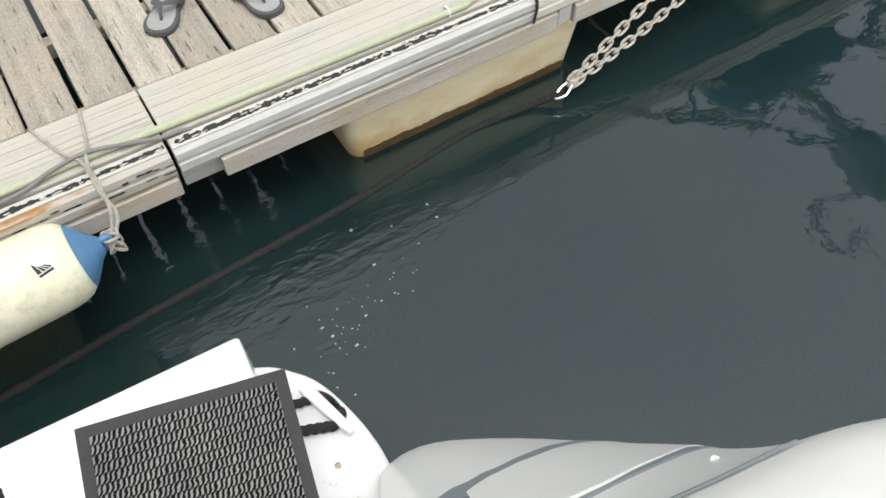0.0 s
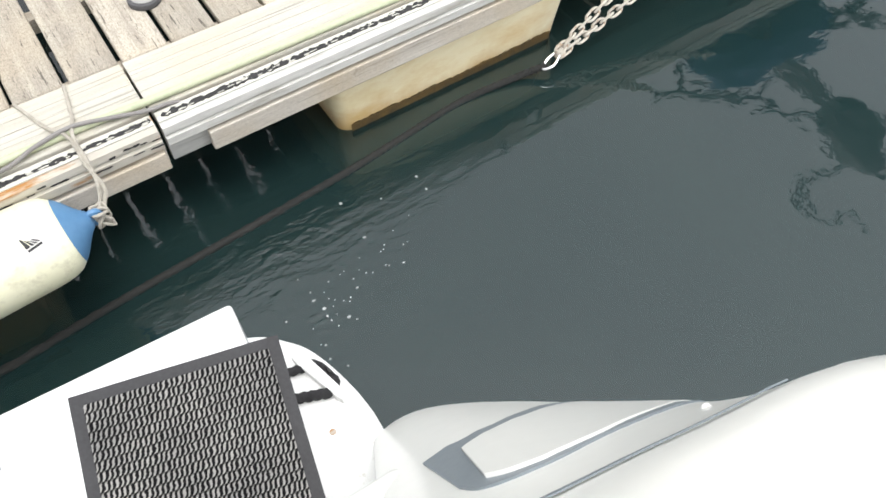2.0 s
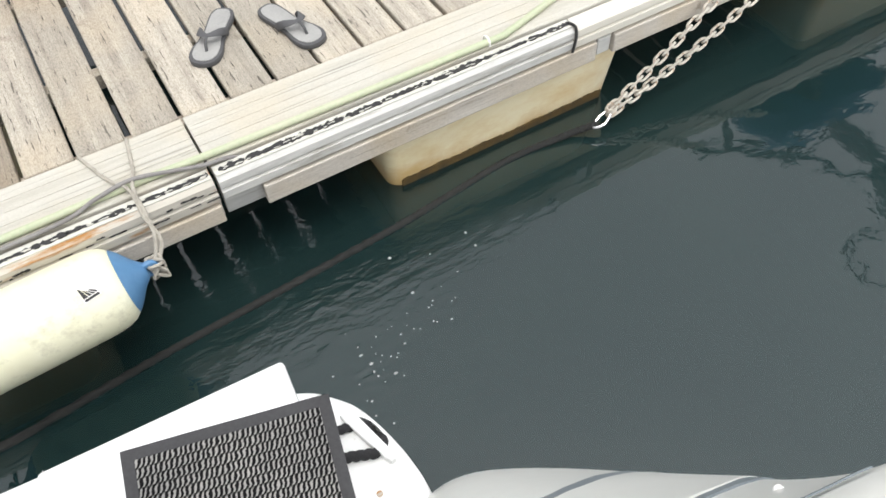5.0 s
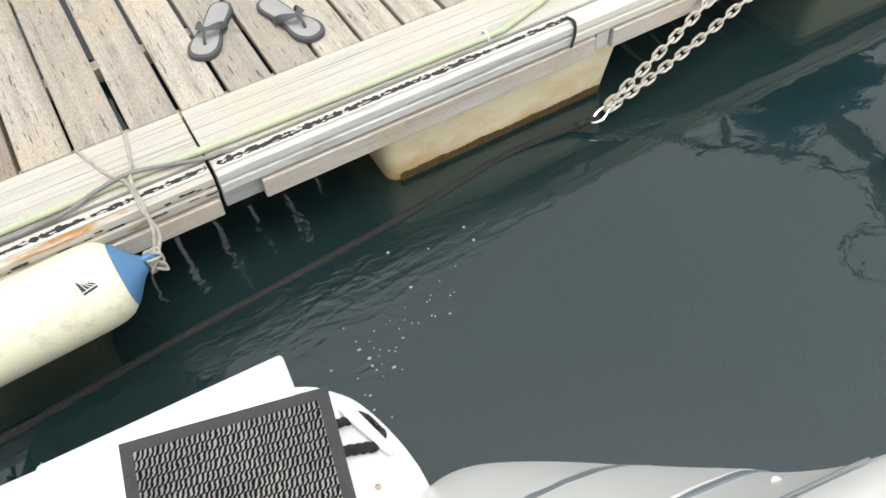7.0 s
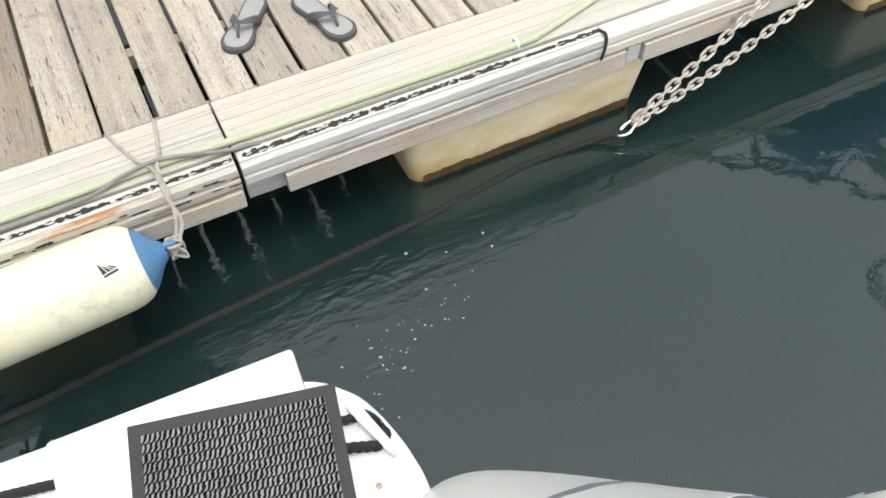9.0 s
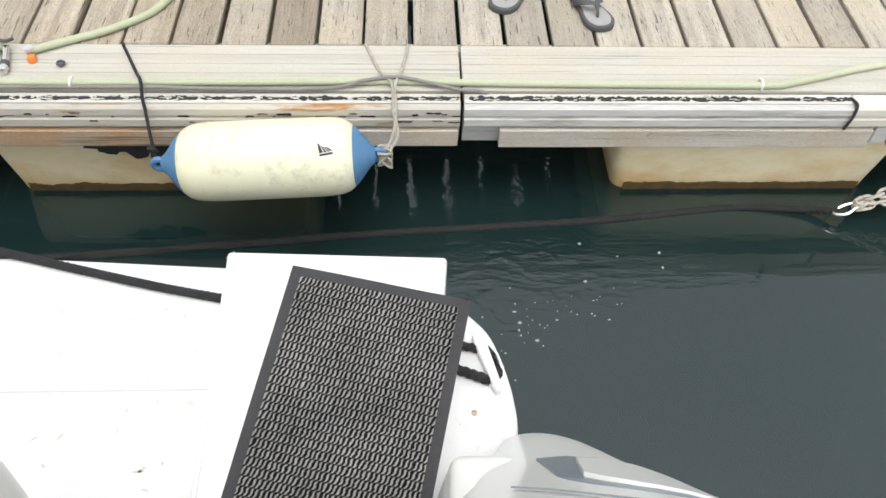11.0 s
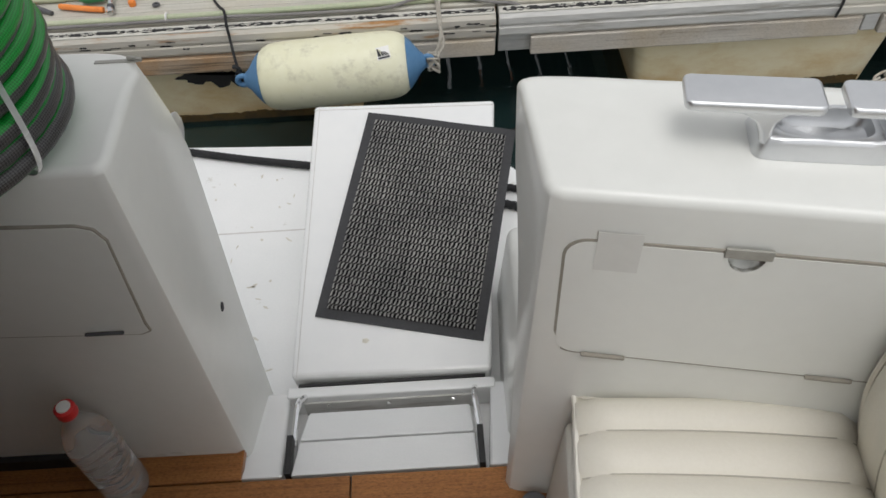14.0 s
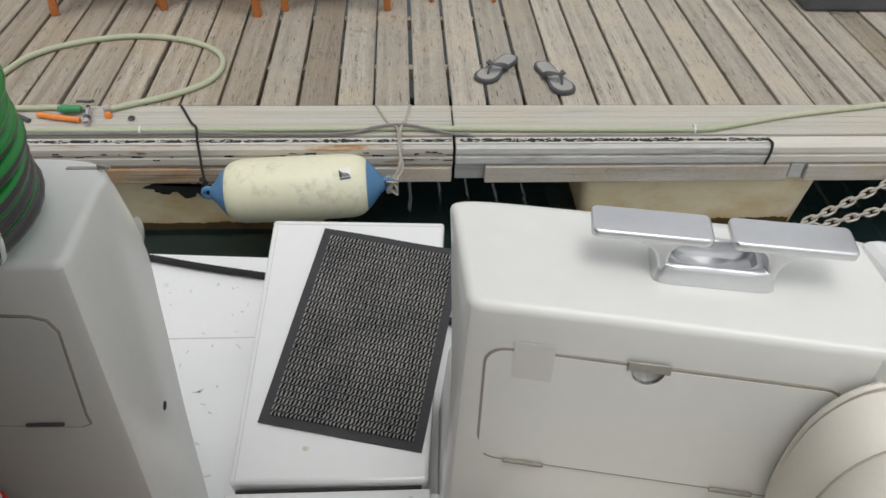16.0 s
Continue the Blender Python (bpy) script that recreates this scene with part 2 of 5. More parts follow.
def carpet_material():
    m, n, l, p = nodes_of("ribbed_carpet")
    tc = n.new("ShaderNodeTexCoord").outputs["Object"]
    wob = noise_tex(n, l, tc, 70, 3)
    sep = n.new("ShaderNodeSeparateXYZ")
    l.new(tc, sep.inputs[0])

    def math_node(op, a, b):
        k = n.new("ShaderNodeMath")
        k.operation = op
        for s_, v in zip(k.inputs, (a, b)):
            if isinstance(v, (int, float)):
                s_.default_value = v
            elif v is not None:
                l.new(v, s_)
        return k.outputs[0]

    wavy = math_node("ADD", sep.outputs["Y"], math_node("MULTIPLY", wob.outputs["Fac"], 0.005))
    saw = math_node("FRACT", math_node("DIVIDE", wavy, 0.0186), None)
    bend = math_node("MULTIPLY", math_node("SINE", math_node("MULTIPLY", saw, 6.2832), None), 0.0011)
    slant = math_node("SUBTRACT", sep.outputs["X"], math_node("ADD", math_node("MULTIPLY", saw, 0.0070), bend))
    slant = math_node("ADD", slant, math_node("MULTIPLY", wob.outputs["Fac"], 0.010))
    wave = math_node("SINE", math_node("MULTIPLY", slant, 6.2832 / 0.0096), None)
    rowline = math_node("LESS_THAN", math_node("PINGPONG", math_node("ADD", saw, 0.06), 0.5), 0.085)
    r = ramp(n, [(0.38, (0.009, 0.009, 0.010)), (0.76, (0.33, 0.325, 0.315))])
    wv = math_node("MULTIPLY_ADD", wave, 0.5)
    wv.node.inputs[2].default_value = 0.5
    grit = noise_tex(n, l, tc, 190, 4)
    mixed = math_node("MULTIPLY", wv, math_node("ADD", grit.outputs["Fac"], 0.42))
    l.new(mixed, r.inputs["Fac"])
    col = mixc(n, l, math_node("MULTIPLY", rowline, 0.6), r.outputs["Color"], (0.006, 0.006, 0.006))
    wear = noise_tex(n, l, tc, 7, 3)
    wr = ramp(n, [(0.35, (0.75, 0.75, 0.75)), (0.65, (1.1, 1.09, 1.06))])
    l.new(wear.outputs["Fac"], wr.inputs["Fac"])
    col = mixc(n, l, 1.0, col, wr.outputs["Color"], "MULTIPLY")
    l.new(col, p.inputs["Base Color"])
    p.inputs["Roughness"].default_value = 0.95
    p.inputs["Specular IOR Level"].default_value = 0.1
    bump(n, l, p, mixed, 0.8, 0.004)
    return m


def clear_plastic(name, tint, rough=0.05, mix=0.85):
    m, n, l, p = nodes_of(name)
    p.inputs["Base Color"].default_value = (*tint, 1)
    p.inputs["Roughness"].default_value = rough
    p.inputs["IOR"].default_value = 1.3
    p.inputs["Transmission Weight"].default_value = mix
    return m


DECK = timber("weathered_decking", (0.52, 0.48, 0.405), (0.275, 0.245, 0.205), "y", 0.16, warm=(0.47, 0.405, 0.31), cracks=0.8, stain=(0.21, 0.175, 0.135), split_at=(150, 0.07))
# browner, dirtier boards; their darker tone also holds shade from the chairs
DECK_DARK = timber("dirty_shaded_decking", (0.46, 0.41, 0.33), (0.22, 0.185, 0.145), "y", 0.16, warm=(0.36, 0.295, 0.21), cracks=0.85, stain=(0.115, 0.09, 0.065), split_at=(150, 0.07))
EDGE = timber("bleached_edge_board", (0.535, 0.52, 0.465), (0.42, 0.40, 0.345), "x", 0.05, warm=(0.50, 0.455, 0.365), cracks=0.4, stain=(0.47, 0.41, 0.31), speckle=0.3, split_at=(80, 0.012))
STRAKE = timber("grey_rubbing_timber", (0.64, 0.60, 0.535), (0.44, 0.40, 0.35), "x", 0.08, warm=(0.50, 0.42, 0.31), cracks=0.5, stain=(0.20, 0.16, 0.12), speckle=0.5)
RUSTWOOD = timber("rust_stained_timber", (0.55, 0.48, 0.39), (0.34, 0.29, 0.23), "x", 0.05, warm=(0.43, 0.22, 0.07), cracks=0.6, stain=(0.30, 0.13, 0.035), speckle=0.5)
JOIST = timber("joist_timber", (0.55, 0.50, 0.42), (0.36, 0.31, 0.25), "x", 0.08)
TEAK = timber("varnished_teak", (0.36, 0.155, 0.048), (0.19, 0.075, 0.024), "x", 0.12, cracks=0.35, rough=0.35)
TEAK_Y = timber("varnished_teak_strip", (0.36, 0.155, 0.048), (0.17, 0.068, 0.022), "y", 0.18, cracks=0.35, rough=0.35)
# kept dark so that the added shading walls bounce little light
DARKWOOD = timber("dark_varnished_wood", (0.11, 0.055, 0.024), (0.06, 0.030, 0.014), "x", 0.08, cracks=0.3, rough=0.4)
CHAIRWOOD = timber("orange_stained_wood", (0.52, 0.19, 0.06), (0.36, 0.11, 0.03), "y", 0.06, cracks=0.15, rough=0.45)
GELCOAT = surface("white_gelcoat", (0.74, 0.745, 0.74), (0.80, 0.80, 0.785), 0.22, fine=18, coarse=1.6, relief=0.02, stain=(0.62, 0.60, 0.54), stain_at=(0.66, 0.80), coat=0.25)
DECKGEL = surface("scuffed_white_deck", (0.72, 0.73, 0.72), (0.80, 0.80, 0.79), 0.4, fine=220, coarse=3.5, relief=0.10, stain=(0.46, 0.43, 0.36), stain_at=(0.635, 0.71))
CREAM = surface("cream_interior_moulding", (0.66, 0.64, 0.585), (0.71, 0.69, 0.635), 0.38, fine=40, coarse=2.0, relief=0.03)
TRANSOM = surface("creamy_white_gelcoat", (0.725, 0.728, 0.69), (0.775, 0.778, 0.74), 0.30, fine=30, coarse=1.8, relief=0.02, coat=0.15)
GREYLINE = surface("slate_grey_inlay", (0.17, 0.20, 0.22), (0.22, 0.25, 0.27), 0.45, fine=80, coarse=8, relief=0.05)
ALUMINIUM = surface("weathered_aluminium", (0.42, 0.42, 0.405), (0.68, 0.665, 0.63), 0.6, metal=0.1, fine=120, coarse=9, relief=0.2, stain=(0.27, 0.24, 0.19), stain_at=(0.54, 0.70), stretch=(0.12, 1, 1))
PALERAIL = surface("pale_painted_rail", (0.56, 0.53, 0.46), (0.66, 0.63, 0.56), 0.65, fine=70, coarse=5, relief=0.25, stain=(0.12, 0.095, 0.07), stain_at=(0.60, 0.68), stretch=(0.2, 1, 1))
RUSTY = surface("rust_streaked_rail", (0.40, 0.38, 0.34), (0.60, 0.56, 0.48), 0.65, fine=90, coarse=5, relief=0.25, stain=(0.36, 0.17, 0.045), stain_at=(0.52, 0.60), stretch=(0.14, 1, 1))
PAINTED = surface("flaking_white_paint", (0.52, 0.51, 0.455), (0.62, 0.605, 0.55), 0.6, fine=70, coarse=6, relief=0.2, stain=(0.40, 0.37, 0.32), stain_at=(0.62, 0.7), stretch=(0.3, 1, 1))
# perished rubber, and the black that stands for shade in narrow slots
BLACKPEEL = surface("perished_rubber_and_slot_shade", (0.012, 0.012, 0.013), (0.035, 0.034, 0.033), 0.7, fine=120, coarse=20, relief=0.5)
FLOATM = surface("stained_cream_float", (0.76, 0.64, 0.38), (0.85, 0.77, 0.56), 0.45, fine=30, coarse=1.8, relief=0.05, stain=(0.62, 0.42, 0.16), stain_at=(0.5, 0.8), stretch=(0.6, 1, 1.2))
def rust_above_water(m):
    """Rust staining that has crept up the float from the waterline, uneven along it."""
    n, l = m.node_tree.nodes, m.node_tree.links
    p = n["Principled BSDF"]
    old = p.inputs["Base Color"].links[0].from_socket
    tc = n.new("ShaderNodeTexCoord").outputs["Object"]
    sep = n.new("ShaderNodeSeparateXYZ")
    l.new(tc, sep.inputs[0])
    nz = noise_tex(n, l, tc, 5.0, 5, (1, 1, 0.4))
    a = n.new("ShaderNodeMath")
    a.operation = "MULTIPLY_ADD"
    l.new(nz.outputs["Fac"], a.inputs[0])
    a.inputs[1].default_value, a.inputs[2].default_value = 0.30, -0.055
    b = n.new("ShaderNodeMath")
    b.operation = "SUBTRACT"
    l.new(a.outputs[0], b.inputs[0])
    l.new(sep.outputs["Z"], b.inputs[1])
    r = ramp(n, [(0.0, (0, 0, 0)), (0.12, (0.85, 0.85, 0.85))])
    l.new(b.outputs[0], r.inputs["Fac"])
    l.new(mixc(n, l, r.outputs["Color"], old, (0.52, 0.32, 0.10)), p.inputs["Base Color"])


rust_above_water(FLOATM)
SCUM = surface("waterline_growth", (0.035, 0.025, 0.012), (0.14, 0.085, 0.02), 0.9, fine=160, coarse=25, relief=0.9)
FENDERM = surface("yellowed_fender_vinyl", (0.70, 0.68, 0.47), (0.78, 0.77, 0.60), 0.42, fine=25, coarse=5, relief=0.04, stain=(0.42, 0.39, 0.27), stain_at=(0.52, 0.78))
BLUE = surface("blue_fender_vinyl", (0.07, 0.175, 0.33), (0.10, 0.235, 0.41), 0.42, fine=60, coarse=8, relief=0.08)
BLACKROPE = surface("black_rope_fibre", (0.008, 0.008, 0.009), (0.030, 0.030, 0.032), 0.9, fine=300, coarse=40, relief=0.6)
WETROPE = surface("weedy_wet_rope", (0.008, 0.009, 0.009), (0.024, 0.024, 0.022), 0.9, fine=200, coarse=30, relief=0.7)
GREYROPE = surface("frayed_grey_rope", (0.28, 0.26, 0.22), (0.46, 0.43, 0.37), 0.95, fine=260, coarse=40, relief=0.7)
GREENHOSE = surface("faded_green_garden_hose", (0.35, 0.42, 0.26), (0.52, 0.51, 0.38), 0.55, fine=90, coarse=1.3, relief=0.06, stain=(0.33, 0.33, 0.22), stain_at=(0.58, 0.75))
CABLE = surface("grey_power_cable", (0.16, 0.15, 0.145), (0.25, 0.24, 0.23), 0.6, fine=90, coarse=8, relief=0.1)
CHROME = surface("polished_steel", (0.72, 0.72, 0.72), (0.80, 0.80, 0.80), 0.16, metal=1.0, fine=60, coarse=6, relief=0.02)
CLEATM = surface("satin_cast_alloy", (0.66, 0.67, 0.68), (0.74, 0.745, 0.75), 0.32, metal=0.85, fine=70, coarse=7, relief=0.05)
GALV = surface("rusting_galvanised_chain", (0.46, 0.43, 0.37), (0.62, 0.59, 0.53), 0.6, metal=0.25, fine=120, coarse=30, relief=0.3, stain=(0.30, 0.17, 0.08), stain_at=(0.55, 0.66))
RUBBER = surface("black_rubber", (0.022, 0.022, 0.024), (0.045, 0.045, 0.048), 0.7, fine=140, coarse=12, relief=0.25)
FOAM = surface("grey_foam_rubber", (0.26, 0.26, 0.25), (0.36, 0.355, 0.34), 0.8, fine=160, coarse=14, relief=0.3)
SOLE = surface("dark_grey_foam", (0.055, 0.055, 0.058), (0.095, 0.095, 0.098), 0.75, fine=160, coarse=14, relief=0.2)
VINYL = surface("cream_vinyl_upholstery", (0.70, 0.665, 0.575), (0.76, 0.725, 0.64), 0.48, fine=180, coarse=4, relief=0.12)
PIPING = surface("white_vinyl_piping", (0.72, 0.69, 0.62), (0.78, 0.75, 0.68), 0.45, fine=80, coarse=6, relief=0.05)
SEAM = surface("grey_stitching_seam", (0.26, 0.24, 0.20), (0.36, 0.33, 0.28), 0.8, fine=200, coarse=20, relief=0.3)
STITCH = surface("pale_stitching_seam", (0.40, 0.37, 0.31), (0.50, 0.47, 0.40), 0.8, fine=200, coarse=20, relief=0.3)
ORANGE = surface("orange_plastic", (0.75, 0.20, 0.03), (0.85, 0.27, 0.05), 0.4, fine=60, coarse=8, relief=0.03)
REDORANGE = surface("red_orange_plastic", (0.70, 0.09, 0.03), (0.78, 0.13, 0.04), 0.4, fine=60, coarse=8, relief=0.03)
GREENP = surface("green_plastic", (0.03, 0.20, 0.08), (0.05, 0.28, 0.11), 0.4, fine=60, coarse=8, relief=0.03)
REDCAP = surface("red_bottle_cap", (0.55, 0.02, 0.025), (0.62, 0.035, 0.035), 0.35, fine=60, coarse=8, relief=0.03)
WHITEP = surface("white_plastic", (0.70, 0.69, 0.66), (0.78, 0.77, 0.74), 0.4, fine=60, coarse=6, relief=0.03)
SCUFF = surface("yellowed_scuff", (0.50, 0.47, 0.39), (0.66, 0.64, 0.57), 0.6, fine=200, coarse=60, relief=0.1)
LATCHM = surface("dull_latch_metal", (0.30, 0.29, 0.26), (0.40, 0.39, 0.35), 0.5, metal=0.2, fine=90, coarse=20, relief=0.1)
TAPE = surface("grey_tape_residue", (0.52, 0.50, 0.48), (0.60, 0.58, 0.55), 0.55, fine=80, coarse=10, relief=0.08)
CLEARTAPE = surface("old_clear_tape", (0.655, 0.65, 0.615), (0.70, 0.695, 0.66), 0.42, fine=80, coarse=10, relief=0.06)
DARKBOX = surface("dark_grey_plastic", (0.055, 0.055, 0.06), (0.095, 0.095, 0.10), 0.6, fine=80, coarse=6, relief=0.1)
BLUECLOTH = surface("blue_sail_cloth", (0.025, 0.09, 0.17), (0.045, 0.13, 0.23), 0.8, fine=120, coarse=5, relief=0.3)
SPAR = surface("dark_spar_paint", (0.03, 0.035, 0.035), (0.06, 0.065, 0.06), 0.6, fine=60, coarse=6, relief=0.1)
SEABED = surface("dark_silt", (0.010, 0.020, 0.018), (0.020, 0.034, 0.030), 0.95, fine=12, coarse=0.8, relief=0.3)
WATER = water_material()
HOSE = hose_material()
CARPET = carpet_material()
PET = clear_plastic("clear_bottle_plastic", (0.93, 0.95, 0.95))
STRAPM = clear_plastic("milky_plastic_strap", (0.75, 0.76, 0.76), 0.3, 0.6)


# ---- mesh helpers ----
def part(name, bm, material, parent=None, label="", smooth=False):
    me = bpy.data.meshes.new(name)
    bm.normal_update()
    bm.to_mesh(me)
    bm.free()
    me.materials.append(material)
    if smooth:
        for f in me.polygons:
            f.use_smooth = True
        me.set_sharp_from_angle(angle=radians(38))
    ob = new(name, me)
    ob.parent = parent
    if label:
        ob["label"] = label
    return ob


def thing(name, label, category, group="", kind="", at=(0, 0, 0)):
    e = new(name)
    e.empty_display_size = 0.1
    e.location = at
    return tagged(e, label, category, group, kind)


def slab(x0, x1, y0, y1, z0, z1, bevel=0.004, seg=2):
    bm = bmesh.new()
    bmesh.ops.create_cube(bm, size=1)
    for v in bm.verts:
        v.co = Vector((x0 + (v.co.x + 0.5) * (x1 - x0), y0 + (v.co.y + 0.5) * (y1 - y0), z0 + (v.co.z + 0.5) * (z1 - z0)))
    if bevel:
        bmesh.ops.bevel(bm, geom=bm.edges[:], offset=bevel, segments=seg, profile=0.5, affect="EDGES")
    return bm


def hexa(c, bevel=0.004, seg=2):
    """A six-sided block from eight corners: four below, four above, anticlockwise."""
    bm = bmesh.new()
    v = [bm.verts.new(p) for p in c]
    for f in ((3, 2, 1, 0), (4, 5, 6, 7), (0, 1, 5, 4), (1, 2, 6, 5), (2, 3, 7, 6), (3, 0, 4, 7)):
        bm.faces.new([v[k] for k in f])
    bmesh.ops.recalc_face_normals(bm, faces=bm.faces[:])
    if bevel:
        bmesh.ops.bevel(bm, geom=bm.edges[:], offset=bevel, segments=seg, profile=0.5, affect="EDGES")
    return bm


def prism(outline, z0, z1, bevel=0.0, seg=2):
    """An outline in plan, raised from z0 to z1."""
    bm = bmesh.new()
    lo = [bm.verts.new((x, y, z0)) for x, y in outline]
    hi = [bm.verts.new((x, y, z1)) for x, y in outline]
    k = len(outline)
    top = bm.faces.new(hi)
    bot = bm.faces.new(lo[::-1])
    for a in range(k):
        bm.faces.new((lo[a], lo[(a + 1) % k], hi[(a + 1) % k], hi[a]))
    bmesh.ops.recalc_face_normals(bm, faces=bm.faces[:])
    if bevel:
        rim = [e for e in top.edges] + [e for e in bot.edges]
        bmesh.ops.bevel(bm, geom=rim, offset=bevel, segments=seg, profile=0.5, affect="EDGES")
    return bm


def extrude_x(profile, x0, x1, bevel=0.0):
    """A profile in y and z, drawn along x."""
    bm = bmesh.new()
    a = [bm.verts.new((x0, y, z)) for y, z in profile]
    b = [bm.verts.new((x1, y, z)) for y, z in profile]
    k = len(profile)
    bm.faces.new(a)
    bm.faces.new(b[::-1])
    for i in range(k):
        bm.faces.new((a[i], b[i], b[(i + 1) % k], a[(i + 1) % k]))
    bmesh.ops.recalc_face_normals(bm, faces=bm.faces[:])
    if bevel:
        bmesh.ops.bevel(bm, geom=[e for e in bm.edges], offset=bevel, segments=1, affect="EDGES")
    return bm


def smooth_path(pts, steps=8):
    """Catmull-Rom points through pts."""
    p = [Vector(q) for q in pts]
    out = []
    for i in range(len(p) - 1):
        a, b, c, d = p[max(i - 1, 0)], p[i], p[i + 1], p[min(i + 2, len(p) - 1)]
        for k in range(steps):
            t = k / steps
            out.append(0.5 * ((2 * b) + (c - a) * t + (2 * a - 5 * b + 4 * c - d) * t * t + (3 * b - a - 3 * c + d) * t ** 3))
    out.append(p[-1])
    return out


def tube(pts, radius, sides=10, up=(0, 0, 1), lay=0.0, lumps=0.0):
    """A round tube along pts with UVs: u in metres along it, v round it. lay: strands twisted round it, lumps: their depth."""
    bm = bmesh.new()
    uv = bm.loops.layers.uv.new("UVMap")
    rings, length = [], 0.0
    up = Vector(up)
    lens = []
    for i, q in enumerate(pts):
        q = Vector(q)
        d = (Vector(pts[min(i + 1, len(pts) - 1)]) - Vector(pts[max(i - 1, 0)])).normalized()
        u = d.cross(up)
        if u.length < 0.05:
            u = d.cross(Vector((1, 0, 0)))
        u.normalize()
        w = u.cross(d)
        if i:
            length += (q - Vector(pts[i - 1])).length
        lens.append(length)
        ring = []
        for k in range(sides):
            a = 2 * math.pi * k / sides
            rr = radius[i] if isinstance(radius, (list, tuple)) else radius
            if lumps:
                rr *= 1 + lumps * math.cos(3 * (a - lay * length))
            ring.append(bm.verts.new(q + u * math.cos(a) * rr + w * math.sin(a) * rr))
        rings.append(ring)
    for i in range(len(rings) - 1):
        for k in range(sides):
            f = bm.faces.new((rings[i][k], rings[i][(k + 1) % sides], rings[i + 1][(k + 1) % sides], rings[i + 1][k]))
            for lp, (a, b) in zip(f.loops, ((i, k), (i, k + 1), (i + 1, k + 1), (i + 1, k))):
                lp[uv].uv = (lens[a], b / sides)
    for ring, flip in ((rings[0], False), (rings[-1], True)):
        bm.faces.new(ring[::-1] if flip else ring)
    bmesh.ops.recalc_face_normals(bm, faces=bm.faces[:])
    return bm


def lathe(profile, sides=32, axis="z", centre=(0, 0, 0)):
    """A profile of (radius, height) turned round z or x."""
    bm = bmesh.new()
    rings = []
    for r, h in profile:
        ring = []
        for k in range(sides):
            a = 2 * math.pi * k / sides
            c, s_ = math.cos(a) * max(r, 0.0004), math.sin(a) * max(r, 0.0004)
            ring.append(bm.verts.new(Vector((c, s_, h) if axis == "z" else (h, c, s_)) + Vector(centre)))
        rings.append(ring)
    for i in range(len(rings) - 1):
        for k in range(sides):
            bm.faces.new((rings[i][k], rings[i][(k + 1) % sides], rings[i + 1][(k + 1) % sides], rings[i + 1][k]))
    bm.faces.new(rings[0][::-1])
    bm.faces.new(rings[-1])
    bmesh.ops.recalc_face_normals(bm, faces=bm.faces[:])
    return bm


def loft(sections, cap=True):
    """Rings of points, joined one to the next."""
    bm = bmesh.new()
    rings = [[bm.verts.new(p) for p in sec] for sec in sections]
    k = len(rings[0])
    for i in range(len(rings) - 1):
        for a in range(k):
            bm.faces.new((rings[i][a], rings[i][(a + 1) % k], rings[i + 1][(a + 1) % k], rings[i + 1][a]))
    if cap:
        bm.faces.new(rings[0][::-1])
        bm.faces.new(rings[-1])
    bmesh.ops.recalc_face_normals(bm, faces=bm.faces[:])
    return bm


def cut(ob, cutter_bm):
    """Takes the cutter's volume out of ob's mesh."""
    me = bpy.data.meshes.new("cutter")
    bmesh.ops.recalc_face_normals(cutter_bm, faces=cutter_bm.faces[:])
    cutter_bm.to_mesh(me)
    cutter_bm.free()
    c = new("cutter", me)
    mod = ob.modifiers.new("cut", "BOOLEAN")
    mod.object, mod.operation, mod.solver = c, "DIFFERENCE", "EXACT"
    bpy.context.view_layer.update()
    made = bpy.data.meshes.new_from_object(ob.evaluated_get(bpy.context.evaluated_depsgraph_get()))
    ob.modifiers.clear()
    ob.data = made
    bpy.data.objects.remove(c)
    return ob


# ---- water ----
bm = bmesh.new()
bmesh.ops.create_grid(bm, x_segments=2, y_segments=2, size=400)
water = part("water", bm, WATER)
tagged(water, "dark grey-green still harbour water with faint ripples", "water", kind="structure")
bm = bmesh.new()
bmesh.ops.create_grid(bm, x_segments=2, y_segments=2, size=400)
bed = part("seabed", bm, SEABED)
bed.location.z = -1.6
tagged(bed, "dark silty harbour bottom under the water", "seabed", kind="structure")

# ---- dock ----
DZ, PITCH = 0.47, 0.1535
X0, X1, BACK = -4.6, 7.7, 1.62
dock = thing("dock", "weathered grey timber floating dock on cream floats", "dock", kind="structure")
for x0, x1 in ((X0, -0.004), (0.004, 3.9), (3.908, X1)):
    top_line = [(0.188, DZ - 0.003), (0.185, DZ)]
    for g in (0.138, 0.092, 0.047):
        top_line += [(g + 0.0014, DZ), (g + 0.0005, DZ - 0.0022), (g - 0.0005, DZ - 0.0022), (g - 0.0014, DZ)]
    top_line += [(-0.026, DZ), (-0.030, DZ - 0.004)]
    part("edge_board", extrude_x([(-0.030, DZ - 0.045), (0.188, DZ - 0.045)] + top_line, x0, x1), EDGE, dock, "pale bleached timber edge board")
part("back_board", slab(X0, X1, BACK + 0.004, BACK + 0.2, DZ - 0.045, DZ + 0.006, 0.005), EDGE, dock, "pale bleached timber edge board")
for y in (0.215, 0.575, 1.08, 1.55):
    part("joist", slab(X0, X1, y - 0.022, y + 0.022, DZ - 0.085, DZ - 0.031, 0.003), JOIST, dock)

